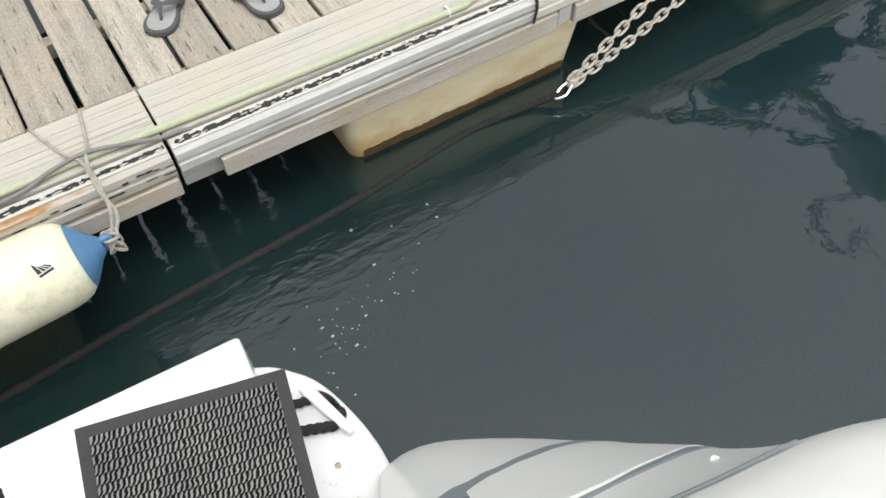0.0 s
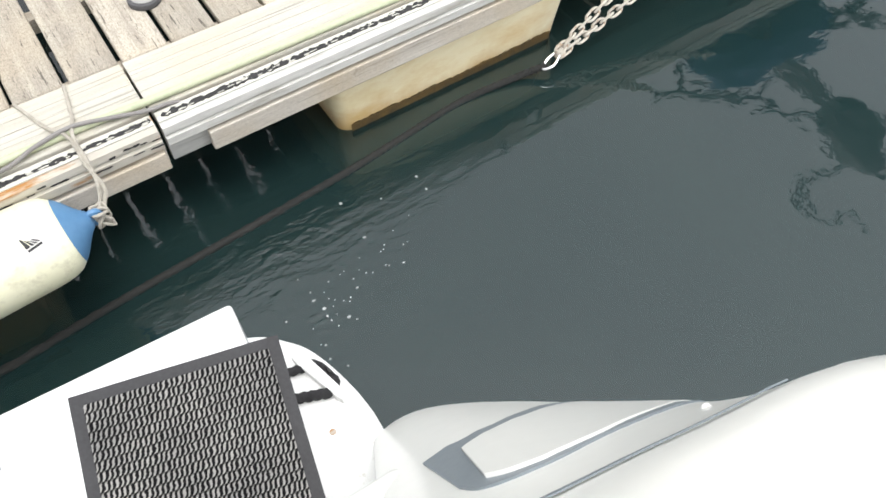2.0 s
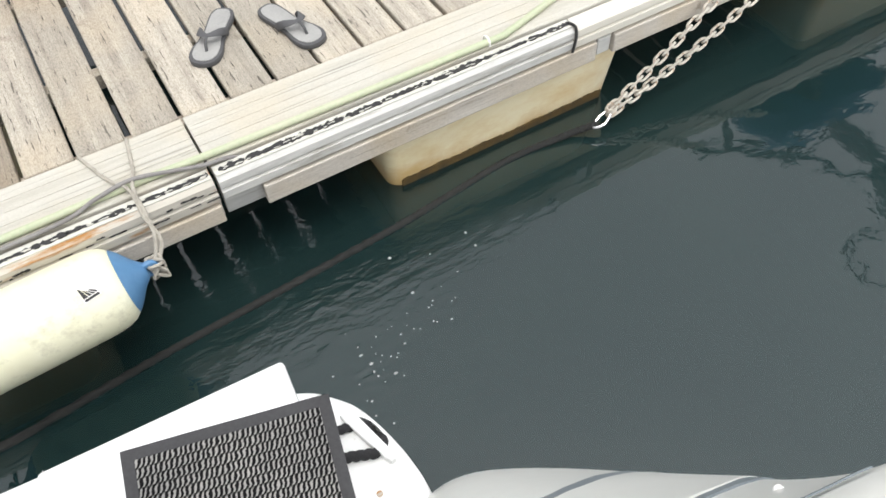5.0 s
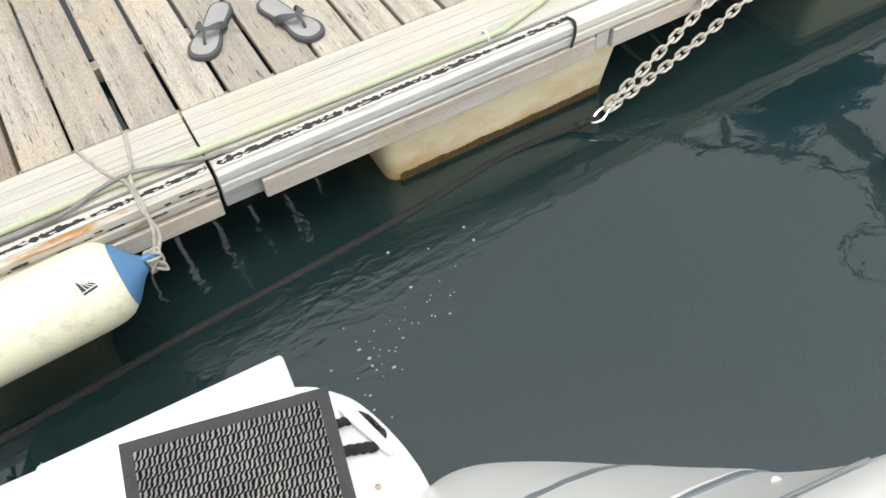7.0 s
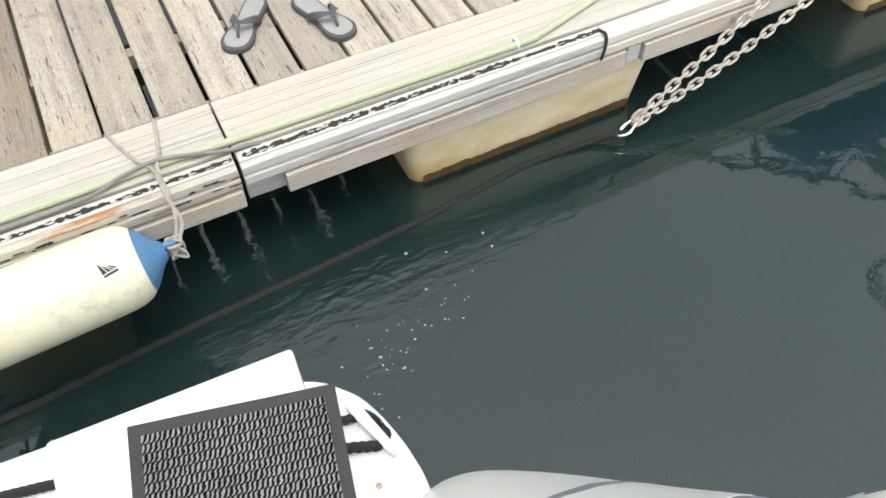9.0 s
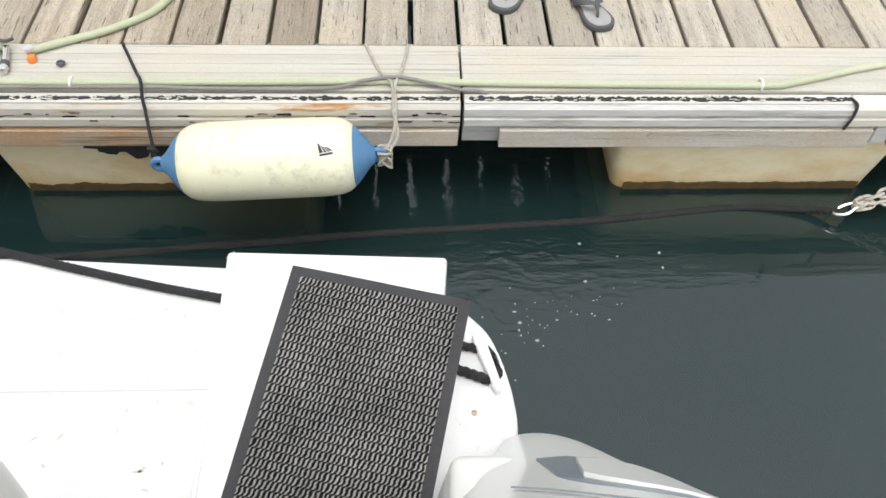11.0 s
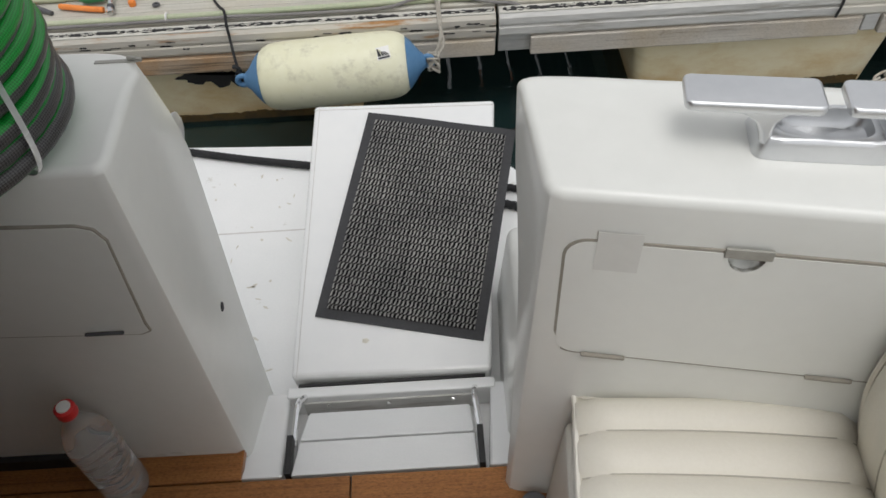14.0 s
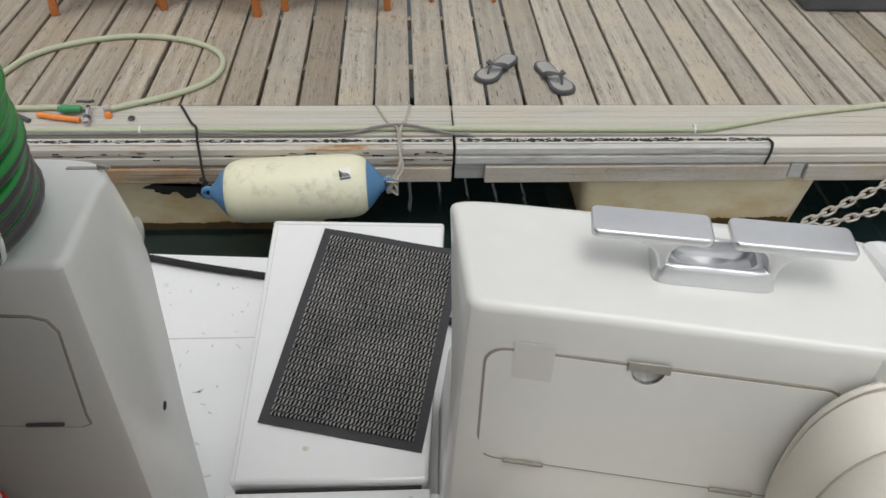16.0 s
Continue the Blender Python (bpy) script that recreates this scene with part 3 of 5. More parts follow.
# aluminium rail along the edge: a top flange, a stepped face, a rubber groove
RAIL = [(-0.036, DZ - 0.012), (-0.074, DZ - 0.016), (-0.088, DZ - 0.030), (-0.090, DZ - 0.052), (-0.082, DZ - 0.058), (-0.082, DZ - 0.064),
        (-0.092, DZ - 0.068), (-0.092, DZ - 0.094), (-0.080, DZ - 0.100), (-0.074, DZ - 0.118), (-0.064, DZ - 0.182), (-0.04, DZ - 0.182), (-0.036, DZ - 0.1)]
for x0, x1, m in ((X0, -0.006, RUSTY), (0.006, 1.235, ALUMINIUM), (1.239, X1, PALERAIL)):
    part("edge_rail", extrude_x(RAIL, x0, x1), m, dock, "weathered aluminium edge rail")
part("paint_strip", extrude_x([(-0.040, DZ - 0.008), (-0.076, DZ - 0.0125), (-0.076, DZ - 0.0165), (-0.040, DZ - 0.0125)], X0, -0.008), PAINTED, dock, "flaking white paint strip")
part("paint_strip", extrude_x([(-0.040, DZ - 0.008), (-0.076, DZ - 0.0125), (-0.076, DZ - 0.0165), (-0.040, DZ - 0.0125)], 0.008, 1.23), PAINTED, dock, "flaking white paint strip")


def peel(x0, x1, seed, fill):
    """What is left of a rubber strip: ragged flakes along the rail."""
    rnd = random.Random(seed)
    bm = bmesh.new()
    x = x0
    while x < x1:
        ln = rnd.uniform(0.03, 0.16) * fill
        n_ = max(3, int(ln / 0.008))
        up_, dn = [], []
        h0 = rnd.uniform(0.0060, 0.0105) * min(fill, 1.1)
        for k in range(n_ + 1):
            xx = min(x + ln * k / n_, x1)
            edge = 0.25 if k in (0, n_) else 1
            up_.append((xx, rnd.uniform(0.25, 1.5) * h0 * edge))
            dn.append((xx, -rnd.uniform(0.6, 1.3) * h0 * edge))
        for k in range(n_):
            q = []
            for (xx, o), lift in ((up_[k], 1), (up_[k + 1], 1), (dn[k + 1], 1), (dn[k], 1)):
                q.append(bm.verts.new((xx, -0.060 + o * 0.9, DZ - 0.0078 - 0.0020 + o * 0.12)))
            bm.faces.new(q)
        x += ln + rnd.uniform(-0.012, 0.007) / fill
    bmesh.ops.remove_doubles(bm, verts=bm.verts[:], dist=0.0004)
    r = bmesh.ops.extrude_face_region(bm, geom=bm.faces[:])
    bmesh.ops.translate(bm, vec=(0, 0, 0.0025), verts=[g for g in r["geom"] if isinstance(g, bmesh.types.BMVert)])
    bmesh.ops.recalc_face_normals(bm, faces=bm.faces[:])
    return bm


def face_flakes(x0, x1, seed):
    """Small torn flakes on the front of the rail."""
    rnd = random.Random(seed)
    bm = bmesh.new()
    for k in range(70):
        x = rnd.uniform(x0, x1)
        ln, h = rnd.uniform(0.008, 0.05), rnd.uniform(0.0012, 0.004)
        z, y = rnd.choice(((DZ - 0.061, -0.0835), (DZ - 0.061, -0.0835), (DZ - 0.045, -0.0912), (DZ - 0.075, -0.0935)))
        z += rnd.uniform(-0.004, 0.004)
        q = [bm.verts.new((x + ln * (i / 9 if i < 10 else (19 - i) / 9), y, z + (1 if i < 10 else -1) * h * rnd.uniform(0.3, 1.2) * (0.2 if i in (0, 9, 10, 19) else 1))) for i in range(20)]
        bm.faces.new(q)
    r = bmesh.ops.extrude_face_region(bm, geom=bm.faces[:])
    bmesh.ops.translate(bm, vec=(0, -0.0015, 0), verts=[g for g in r["geom"] if isinstance(g, bmesh.types.BMVert)])
    bmesh.ops.recalc_face_normals(bm, faces=bm.faces[:])
    return bm


def paint_flecks(x0, x1, count, seed):
    """Torn white paint flecks lying over the rubber."""
    rnd = random.Random(seed)
    bm = bmesh.new()
    for k in range(count):
        x, y = rnd.uniform(x0, x1), -0.060 + rnd.choice((-1, 1)) * rnd.uniform(0.001, 0.009)
        ln, h = rnd.uniform(0.004, 0.024), rnd.uniform(0.0008, 0.0026)
        q = [bm.verts.new((x + ln * (i / 5 if i < 6 else (11 - i) / 5), y + (1 if i < 6 else -1) * h * rnd.uniform(0.3, 1.3), DZ - 0.0068 + (y + 0.06) * 0.12)) for i in range(12)]
        bm.faces.new(q)
    r = bmesh.ops.extrude_face_region(bm, geom=bm.faces[:])
    bmesh.ops.translate(bm, vec=(0, 0, 0.0016), verts=[g for g in r["geom"] if isinstance(g, bmesh.types.BMVert)])
    bmesh.ops.recalc_face_normals(bm, faces=bm.faces[:])
    return bm


part("paint_flecks", paint_flecks(0.03, 1.22, 60, 4), PAINTED, dock, "torn white paint flecks")
part("paint_flecks", paint_flecks(-2.4, -0.02, 200, 9), PAINTED, dock, "torn white paint flecks")
part("rubber_strip", peel(0.02, 1.23, 3, 1.3), BLACKPEEL, dock, "peeling black rubber strip")
part("rubber_strip", peel(-2.6, -0.01, 8, 0.8), BLACKPEEL, dock, "peeling black rubber strip")
part("rubber_flakes", face_flakes(-2.4, -0.02, 31), BLACKPEEL, dock, "black flakes left on the rail face")
part("rubber_end", tube(smooth_path([(1.225, -0.06, DZ - 0.006), (1.238, -0.085, DZ - 0.012), (1.236, -0.097, DZ - 0.05), (1.226, -0.099, DZ - 0.10)], 5), 0.005, 6), BLACKPEEL, dock, "dangling end of the black rubber strip")
# rubbing timbers under the rail
for x0, x1, dz, m in ((X0, -1.7, 0.0, RUSTWOOD), (-1.69, -0.56, 0.0, RUSTWOOD), (-0.556, -0.010, 0.0, STRAKE), (0.122, 1.335, 0.006, STRAKE), (1.41, 3.9, 0.006, STRAKE), (3.98, X1, 0.0, STRAKE)):
    part("rubbing_timber", slab(x0, x1, -0.096, -0.070, DZ - 0.178 - dz, DZ - 0.112 + dz * 0.4, 0.004), m, dock, "rust-stained rubbing timber" if m is RUSTWOOD else "grey rubbing timber")
part("bracket", slab(1.345, 1.40, -0.086, -0.062, DZ - 0.175, DZ - 0.108, 0.004), ALUMINIUM, dock, "aluminium joint bracket")


def float_mesh(x0, x1):
    def ring(z, inset, front):
        a, b = x0 + inset, x1 - inset
        r, pts = 0.05, []
        for cx, cy, s0 in ((b - r, front + r, -90), (b - r, 1.35 - r, 0), (a + r, 1.35 - r, 90), (a + r, front + r, 180)):
            for k in range(7):
                t = radians(s0 + k * 15)
                pts.append((cx + r * math.cos(t), cy + r * math.sin(t), z))
        return pts
    return loft([ring(-0.32, 0.085, 0.03), ring(-0.28, 0.06, 0.012), ring(0.03, 0.03, -0.012), ring(0.26, 0.0, -0.03), ring(0.285, 0.0, -0.03)])


def scum_mesh(x0, x1, seed):
    rnd = random.Random(seed)
    bm = bmesh.new()
    n_ = 90
    rows = []
    for k in range(n_ + 1):
        x = x0 + (x1 - x0) * k / n_
        t = 0.034 + 0.010 * noise.noise(Vector((x * 9, seed, 0))) + rnd.uniform(-0.004, 0.004)
        rows.append([bm.verts.new((x, -0.0135 - 0.001 * rnd.random() - (0.02 - z) * -0.05, z)) for z in (-0.03, 0.008 + rnd.uniform(-0.003, 0.003), t)])
    for k in range(n_):
        for j in range(2):
            bm.faces.new((rows[k][j], rows[k + 1][j], rows[k + 1][j + 1], rows[k][j + 1]))
    r = bmesh.ops.extrude_face_region(bm, geom=bm.faces[:])
    bmesh.ops.translate(bm, vec=(0, -0.004, 0), verts=[g for g in r["geom"] if isinstance(g, bmesh.types.BMVert)])
    bmesh.ops.recalc_face_normals(bm, faces=bm.faces[:])
    return bm


for k, (x0, x1) in enumerate(((-1.55, -0.50), (0.53, 1.53), (2.62, 3.62), (4.7, 5.7), (-3.6, -2.6))):
    f = part("float", float_mesh(x0, x1), FLOATM, dock, "cream plastic float with rusty stains", smooth=True)
    part("growth_band", scum_mesh(x0 + 0.07, x1 - 0.07, k), SCUM, f, "dark weed band at the waterline")
bm = bmesh.new()
rnd = random.Random(5)
pts = []
for k in range(40):
    a = 2 * math.pi * k / 40
    pts.append(bm.verts.new((-1.07 + 0.15 * math.cos(a) * rnd.uniform(0.75, 1.1), -0.036, 0.220 + 0.042 * math.sin(a) * rnd.uniform(0.3, 1.2) + 0.03 * math.cos(a) * -0.2)))
bm.faces.new(pts)
r = bmesh.ops.extrude_face_region(bm, geom=bm.faces[:])
bmesh.ops.translate(bm, vec=(0, 0.006, 0), verts=[g for g in r["geom"] if isinstance(g, bmesh.types.BMVert)])
bmesh.ops.recalc_face_normals(bm, faces=bm.faces[:])
part("tar_patch", bm, BLACKPEEL, dock, "ragged black patch on the float")

# ---- motorboat ----
boat = thing("motorboat", "white motorboat stern with swim platform moored at the dock", "boat")
MID = -0.385


def outline_at(z, side):
    """Plan of a stern quarter at height z: passage wall, rounded stern, hull side. Port is given as mirrored to starboard."""
    def lerp_at(tab, h):
        for (za, a), (zb, b) in zip(tab, tab[1:]):
            if za <= h <= zb:
                f = (h - za) / (zb - za)
                return [(p[0] + (q[0] - p[0]) * f, p[1] + (q[1] - p[1]) * f) for p, q in zip(a, b)]
        return tab[-1][1]

    def lerp(tab):
        w = max(0.0, min(0.07, 1.42 - z, z + 0.3))
        three = [lerp_at(tab, z + o * w) for o in (-1, -0.5, 0, 0.5, 1)]
        return [(sum(p[0] for p in ps) / 5, sum(p[1] for p in ps) / 5) for ps in zip(*three)]
    if side > 0:
        low = [(0.035, -1.20), (0.070, -1.126), (0.22, -1.151), (0.52, -1.359), (0.68, -1.545), (0.76, -1.8), (0.80, -2.2), (0.82, -2.9)]
        mid = [(-0.070, -1.44), (-0.030, -1.375), (0.16, -1.343), (0.42, -1.463), (0.60, -1.601), (0.71, -1.83), (0.76, -2.2), (0.78, -2.9)]
        up_ = [(-0.122, -1.62), (-0.090, -1.575), (0.10, -1.595), (0.235, -1.610), (0.45, -1.657), (0.62, -1.812), (0.69, -2.2), (0.72, -2.9)]
        top = [(-0.132, -1.745), (-0.116, -1.702), (0.06, -1.729), (0.235, -1.763), (0.42, -1.808), (0.54, -1.912), (0.64, -2.2), (0.68, -2.9)]
        shoulder = [(-0.128, -1.690), (-0.105, -1.640), (0.08, -1.650), (0.235, -1.649), (0.45, -1.679), (0.60, -1.812), (0.67, -2.2), (0.70, -2.9)]
    else:
        low = [(-0.116, -1.60), (-0.090, -1.55), (0.10, -1.45), (0.46, -1.25), (0.58, -1.45), (0.65, -1.7), (0.69, -2.2), (0.72, -2.9)]
        mid = [(-0.117, -1.58), (-0.090, -1.535), (0.10, -1.46), (0.36, -1.42), (0.52, -1.56), (0.61, -1.8), (0.66, -2.2), (0.70, -2.9)]
        up_ = [(-0.115, -1.53), (-0.090, -1.485), (0.08, -1.455), (0.22, -1.47), (0.42, -1.56), (0.53, -1.72), (0.60, -2.2), (0.64, -2.9)]
        top = [(-0.124, -1.61), (-0.09, -1.562), (0.02, -1.550), (0.18, -1.545), (0.40, -1.59), (0.50, -1.72), (0.57, -2.2), (0.62, -2.9)]
        shoulder = [(-0.121, -1.575), (-0.09, -1.528), (0.04, -1.52), (0.20, -1.52), (0.41, -1.575), (0.52, -1.72), (0.59, -2.2), (0.63, -2.9)]
    return lerp([(-0.3, [(x * 0.9 + 0.02, y - 0.1) for x, y in low]), (0.39, low), (0.75, mid), (1.20, up_), (1.34, shoulder), (1.42, top)])


def inset(pts, d):
    """The outline drawn in by d."""
    out, k = [], len(pts)
    for i in range(k):
        a, b, c = (Vector(pts[(i + o) % k]) for o in (-1, 0, 1))
        n1 = Vector((-(b - a).y, (b - a).x)).normalized()
        n2 = Vector((-(c - b).y, (c - b).x)).normalized()
        m_ = n1 + n2
        out.append(tuple(b + m_ * (d / max(0.4, m_.dot(n1)))))
    return out


def quarter(side):
    """One stern block from water to top, its upper edges rounded."""
    secs = []
    R_ = 0.013
    heights = [(z, 0.0) for z in (-0.25, 0.0, 0.2, 0.3, 0.34, 0.38, 0.42, 0.46, 0.52, 0.58, 0.64, 0.69, 0.73, 0.77, 0.82, 0.88, 0.94, 1.0, 1.06, 1.12, 1.16, 1.20, 1.24, 1.28, 1.32, 1.36)]
    heights += [(1.42 - R_ + R_ * math.sin(radians(a)), R_ - R_ * math.cos(radians(a))) for a in (0, 20, 40, 60, 75, 90)]
    for z, d in heights:
        o = [tuple(v[:2]) for v in smooth_path([(x, y, 0) for x, y in outline_at(min(z, 1.42), side)], 7)]
        wall = -0.124 - (0.034 if side > 0 else -0.004) * (1.42 - z)
        n0, n1 = (-1.915, -2.006) if side > 0 else (-1.805, -1.80)
        if side < 0:
            o = [(x + 0.34 * min(1, max(0, (x - 0.3) / 0.25)), y) for x, y in o]
        inner = 0.41 if side > 0 else 0.70
        pts = [(inner, -2.9), (inner, n1 - 0.06), (inner - 0.05, n1), (0.1, n0 + (n1 - n0) * 0.42), (wall + 0.020, n0), (wall + 0.006, n0 + 0.006), (wall, n0 + 0.020)] + ([(wall + 0.004, -1.635)] if side < 0 else []) + o
        pts = inset(pts[::-1], d)[::-1] if d else pts
        zt = z if side > 0 else (z if z < 1.2 else z - 0.024)
        secs.append([((x if side > 0 else 2 * MID - x), y, zt) for x, y in pts])
    return loft(secs)


starboard = part("stern_block", quarter(1), TRANSOM, boat, "white moulded transom block beside the passage", smooth=True)
port = part("stern_block", quarter(-1), TRANSOM, boat, "white moulded transom block beside the passage", smooth=True)

def stern_y(x, z):
    """Where the starboard stern surface lies in y at x and height z."""
    o = smooth_path([(a, b, 0) for a, b in outline_at(z, 1)], 4)
    for p, q in zip(o[4:], o[5:]):
        if p.x <= x <= q.x:
            return p.y + (q.y - p.y) * (x - p.x) / (q.x - p.x)
    return o[4].y


def inlay(ctrl, widths):
    """A thin strip that hugs the stern along points in x and z."""
    path = smooth_path([(x, 0, z) for x, z in ctrl], 7)
    bm = bmesh.new()
    rows = []
    for k, p in enumerate(path):
        d = (path[min(k + 1, len(path) - 1)] - path[max(k - 1, 0)]).normalized()
        w = np.interp(k / (len(path) - 1), [i / (len(widths) - 1) for i in range(len(widths))], widths) / 2
        row = []
        for o in (-1, -0.33, 0.33, 1):
            x, z = p.x - d.z * w * o, p.z + d.x * w * o
            row.append(bm.verts.new((x, stern_y(x, z) + 0.0022, z + 0.0012)))
        rows.append(row)
    for a, b in zip(rows, rows[1:]):
        for k in range(3):
            bm.faces.new((a[k], a[k + 1], b[k + 1], b[k]))
    r_ = bmesh.ops.extrude_face_region(bm, geom=bm.faces[:])
    bmesh.ops.translate(bm, vec=(0, 0.002, 0.001), verts=[g for g in r_["geom"] if isinstance(g, bmesh.types.BMVert)])
    bmesh.ops.recalc_face_normals(bm, faces=bm.faces[:])
    return bm


def stern_patch(upper, lower, lift, thick):
    """A sheet on the stern between two lines in x and z, standing off by lift at its ends, thick deep."""
    a, b = (smooth_path([(x, 0, z) for x, z in line_], 8) for line_ in (upper, lower))
    bm = bmesh.new()
    rows = []
    for k, (p, q) in enumerate(zip(a, b)):
        off = lift[0] + (lift[1] - lift[0]) * k / (len(a) - 1)
        row = []
        for j in range(13):
            c = p.lerp(q, j / 12)
            row.append(bm.verts.new((c.x, stern_y(c.x, c.z) + off, c.z + off * 0.5)))
        rows.append(row)
    for r0, r1 in zip(rows, rows[1:]):
        for j in range(12):
            bm.faces.new((r0[j], r0[j + 1], r1[j + 1], r1[j]))
    r_ = bmesh.ops.extrude_face_region(bm, geom=bm.faces[:])
    bmesh.ops.translate(bm, vec=(0, -thick, -thick * 0.5), verts=[g for g in r_["geom"] if isinstance(g, bmesh.types.BMVert)])
    bmesh.ops.recalc_face_normals(bm, faces=bm.faces[:])
    return bm


part("vent_recess", stern_patch([(0.050, 0.790), (0.091, 0.800), (0.130, 0.811), (0.194, 0.790), (0.274, 0.716), (0.384, 0.577), (0.50, 0.40)],
                                [(0.038, 1.010), (0.055, 1.062), (0.110, 1.087), (0.180, 1.080), (0.300, 1.005), (0.438, 0.881), (0.58, 0.70)], (0.0035, 0.0035), 0.004), GREYLINE, starboard, "slate-grey recess round the vent panel", smooth=True)
part("vent_panel", stern_patch([(0.098, 0.880), (0.118, 0.868), (0.157, 0.853), (0.234, 0.804), (0.310, 0.730), (0.390, 0.632), (0.50, 0.47)],
                               [(0.070, 1.042), (0.098, 1.066), (0.147, 1.075), (0.225, 1.048), (0.310, 0.979), (0.414, 0.878), (0.57, 0.675)], (0.010, 0.005), 0.009), TRANSOM, starboard, "raised white vent panel", smooth=True)
part("inlay", inlay([(-0.05, 1.185), (0.043, 1.193), (0.137, 1.206), (0.238, 1.233), (0.310, 1.252), (0.360, 1.262)], [0.006, 0.008, 0.010]), GREYLINE, starboard, "thin grey joint line")
part("drain_fitting", lathe([(0.0, 0.0), (0.008, 0.0), (0.007, 0.004), (0.003, 0.005), (0.0, 0.003)], 14, "z", (0.372, stern_y(0.372, 1.053) - 0.002, 1.053)), WHITEP, starboard, "small white drain fitting", smooth=True)

part("passage_bulge", hexa([(-0.140, -1.80, 0.40), (0.04, -1.80, 0.40), (0.06, -1.27, 0.40), (-0.110, -1.27, 0.40),
                            (-0.122, -1.76, 0.93), (0.0, -1.76, 0.93), (0.03, -1.315, 0.70), (-0.092, -1.315, 0.70)], 0.02, 3), TRANSOM, starboard, "white moulded bulge low on the passage wall", smooth=True)

# swim platform with a rounded end and a hawse slot
edge = [(-0.62, -0.66), (-0.35, -0.70), (-0.15, -0.738), (-0.079, -0.769), (-0.035, -0.795), (-0.005, -0.826), (0.030, -0.871), (0.055, -0.933), (0.073, -1.009), (0.080, -1.062), (0.082, -1.123), (0.07, -1.3)]
right = smooth_path([(x, y, 0) for x, y in edge], 5)
outline = [(-2.4 - v.x, v.y) for v in reversed(right)][1:] + [(-1.2, -0.62)] + [(v.x, v.y) for v in right] + [(0.0, -1.70), (-2.4, -1.70)]
platform = part("swim_platform", prism(outline, 0.27, 0.41, 0.018, 3), DECKGEL, boat, "scuffed white swim platform")
slot = smooth_path([(0.018, -0.903, 0), (0.032, -0.914, 0), (0.046, -0.938, 0), (0.054, -0.975, 0), (0.053, -0.996, 0), (0.045, -1.000, 0), (0.024, -0.955, 0), (0.012, -0.920, 0)], 4)
cut(platform, prism([(v.x, v.y) for v in slot], 0.2, 0.5))
part("slot_bar", prism([(-0.014, -0.892), (0.006, -0.897), (0.020, -0.912), (0.050, -1.032), (0.047, -1.046), (0.036, -1.048), (0.026, -1.030), (-0.010, -0.915)], 0.409, 0.4365, 0.005), GELCOAT, platform, "white fairlead bar beside the slot")
part("deck_seam", slab(-1.25, -0.61, -1.022, -1.018, 0.4085, 0.4108, 0), TAPE, platform)
part("stain_mark", lathe([(0.0, 0), (0.008, 0.0), (0.007, 0.0012), (0.0, 0.0014)], 12, "z", (-0.018, -1.09, 0.4095)), RUSTY, platform, "small rusty stain")

rnd = random.Random(14)
for k in range(26):
    cx, cy = rnd.uniform(-1.05, -0.66), rnd.uniform(-1.25, -0.78)
    if k > 20:
        cx, cy = rnd.uniform(-0.80, -0.66), rnd.uniform(-1.5, -1.2)
    ln, wd, turn = rnd.uniform(0.004, 0.016), rnd.uniform(0.002, 0.005), rnd.uniform(0, 3.14)
    bm = bmesh.new()
    ring_ = []
    for a in range(14):
        t = 2 * math.pi * a / 14
        x, y = ln * math.cos(t) * rnd.uniform(0.5, 1.1), wd * math.sin(t) * rnd.uniform(0.4, 1.2)
        ring_.append(bm.verts.new((cx + x * math.cos(turn) - y * math.sin(turn), cy + x * math.sin(turn) + y * math.cos(turn), 0.4104)))
    bm.faces.new(ring_)
    part("scuff_mark", bm, SCUFF, platform)

# boarding step: a sloping box on the platform
step = part("boarding_step", hexa([(-0.585, -1.58, 0.40), (-0.155, -1.58, 0.40), (-0.075, -0.79, 0.40), (-0.575, -0.775, 0.40),
                                   (-0.602, -1.578, 0.530), (-0.150, -1.588, 0.532), (-0.082, -0.853, 0.697), (-0.566, -0.833, 0.697)], 0.010, 3), GELCOAT, boat, "white sloping boarding step box")
def on_step(u, v, h=0.0):
    """A point of the step's sloping top: u across, v from its near to its far edge."""
    a, b = Vector((-0.602, -1.578, 0.530)).lerp(Vector((-0.150, -1.588, 0.532)), u), Vector((-0.566, -0.833, 0.697)).lerp(Vector((-0.082, -0.853, 0.697)), u)
    return a.lerp(b, v) + Vector((0, 0, h))


part("lid_seam", tube([on_step(0.030, v / 12, 0.0002) for v in range(13)], 0.0009, 5), TAPE, step, "fine seam along the lid")
part("lid_seam", tube([on_step(u / 12, 0.978, 0.0002) for u in range(13)], 0.0009, 5), TAPE, step, "fine seam along the lid")
part("smudge", lathe([(0.0, 0.0), (0.009, 0.0), (0.004, 0.0008), (0.0, 0.001)], 5, "z", (-0.432, -1.503, 0.5492)), SCUFF, step, "small grey smudge")
part("sill_lip", slab(-0.61, -0.145, -1.622, -1.5948, 0.38, 0.514, 0.004), GELCOAT, boat, "white lip under the boarding step")
# solid black strip draws the shade in the slot
part("gap_slot", slab(-0.585, -0.165, -1.5945, -1.5885, 0.47, 0.5165, 0), BLACKPEEL, boat, "black strip for the shade in the slot behind the lip")
part("recess_wall", slab(-0.575, -0.185, -1.6265, -1.6215, 0.44, 0.492, 0.001), ALUMINIUM, boat, "grey recess wall")
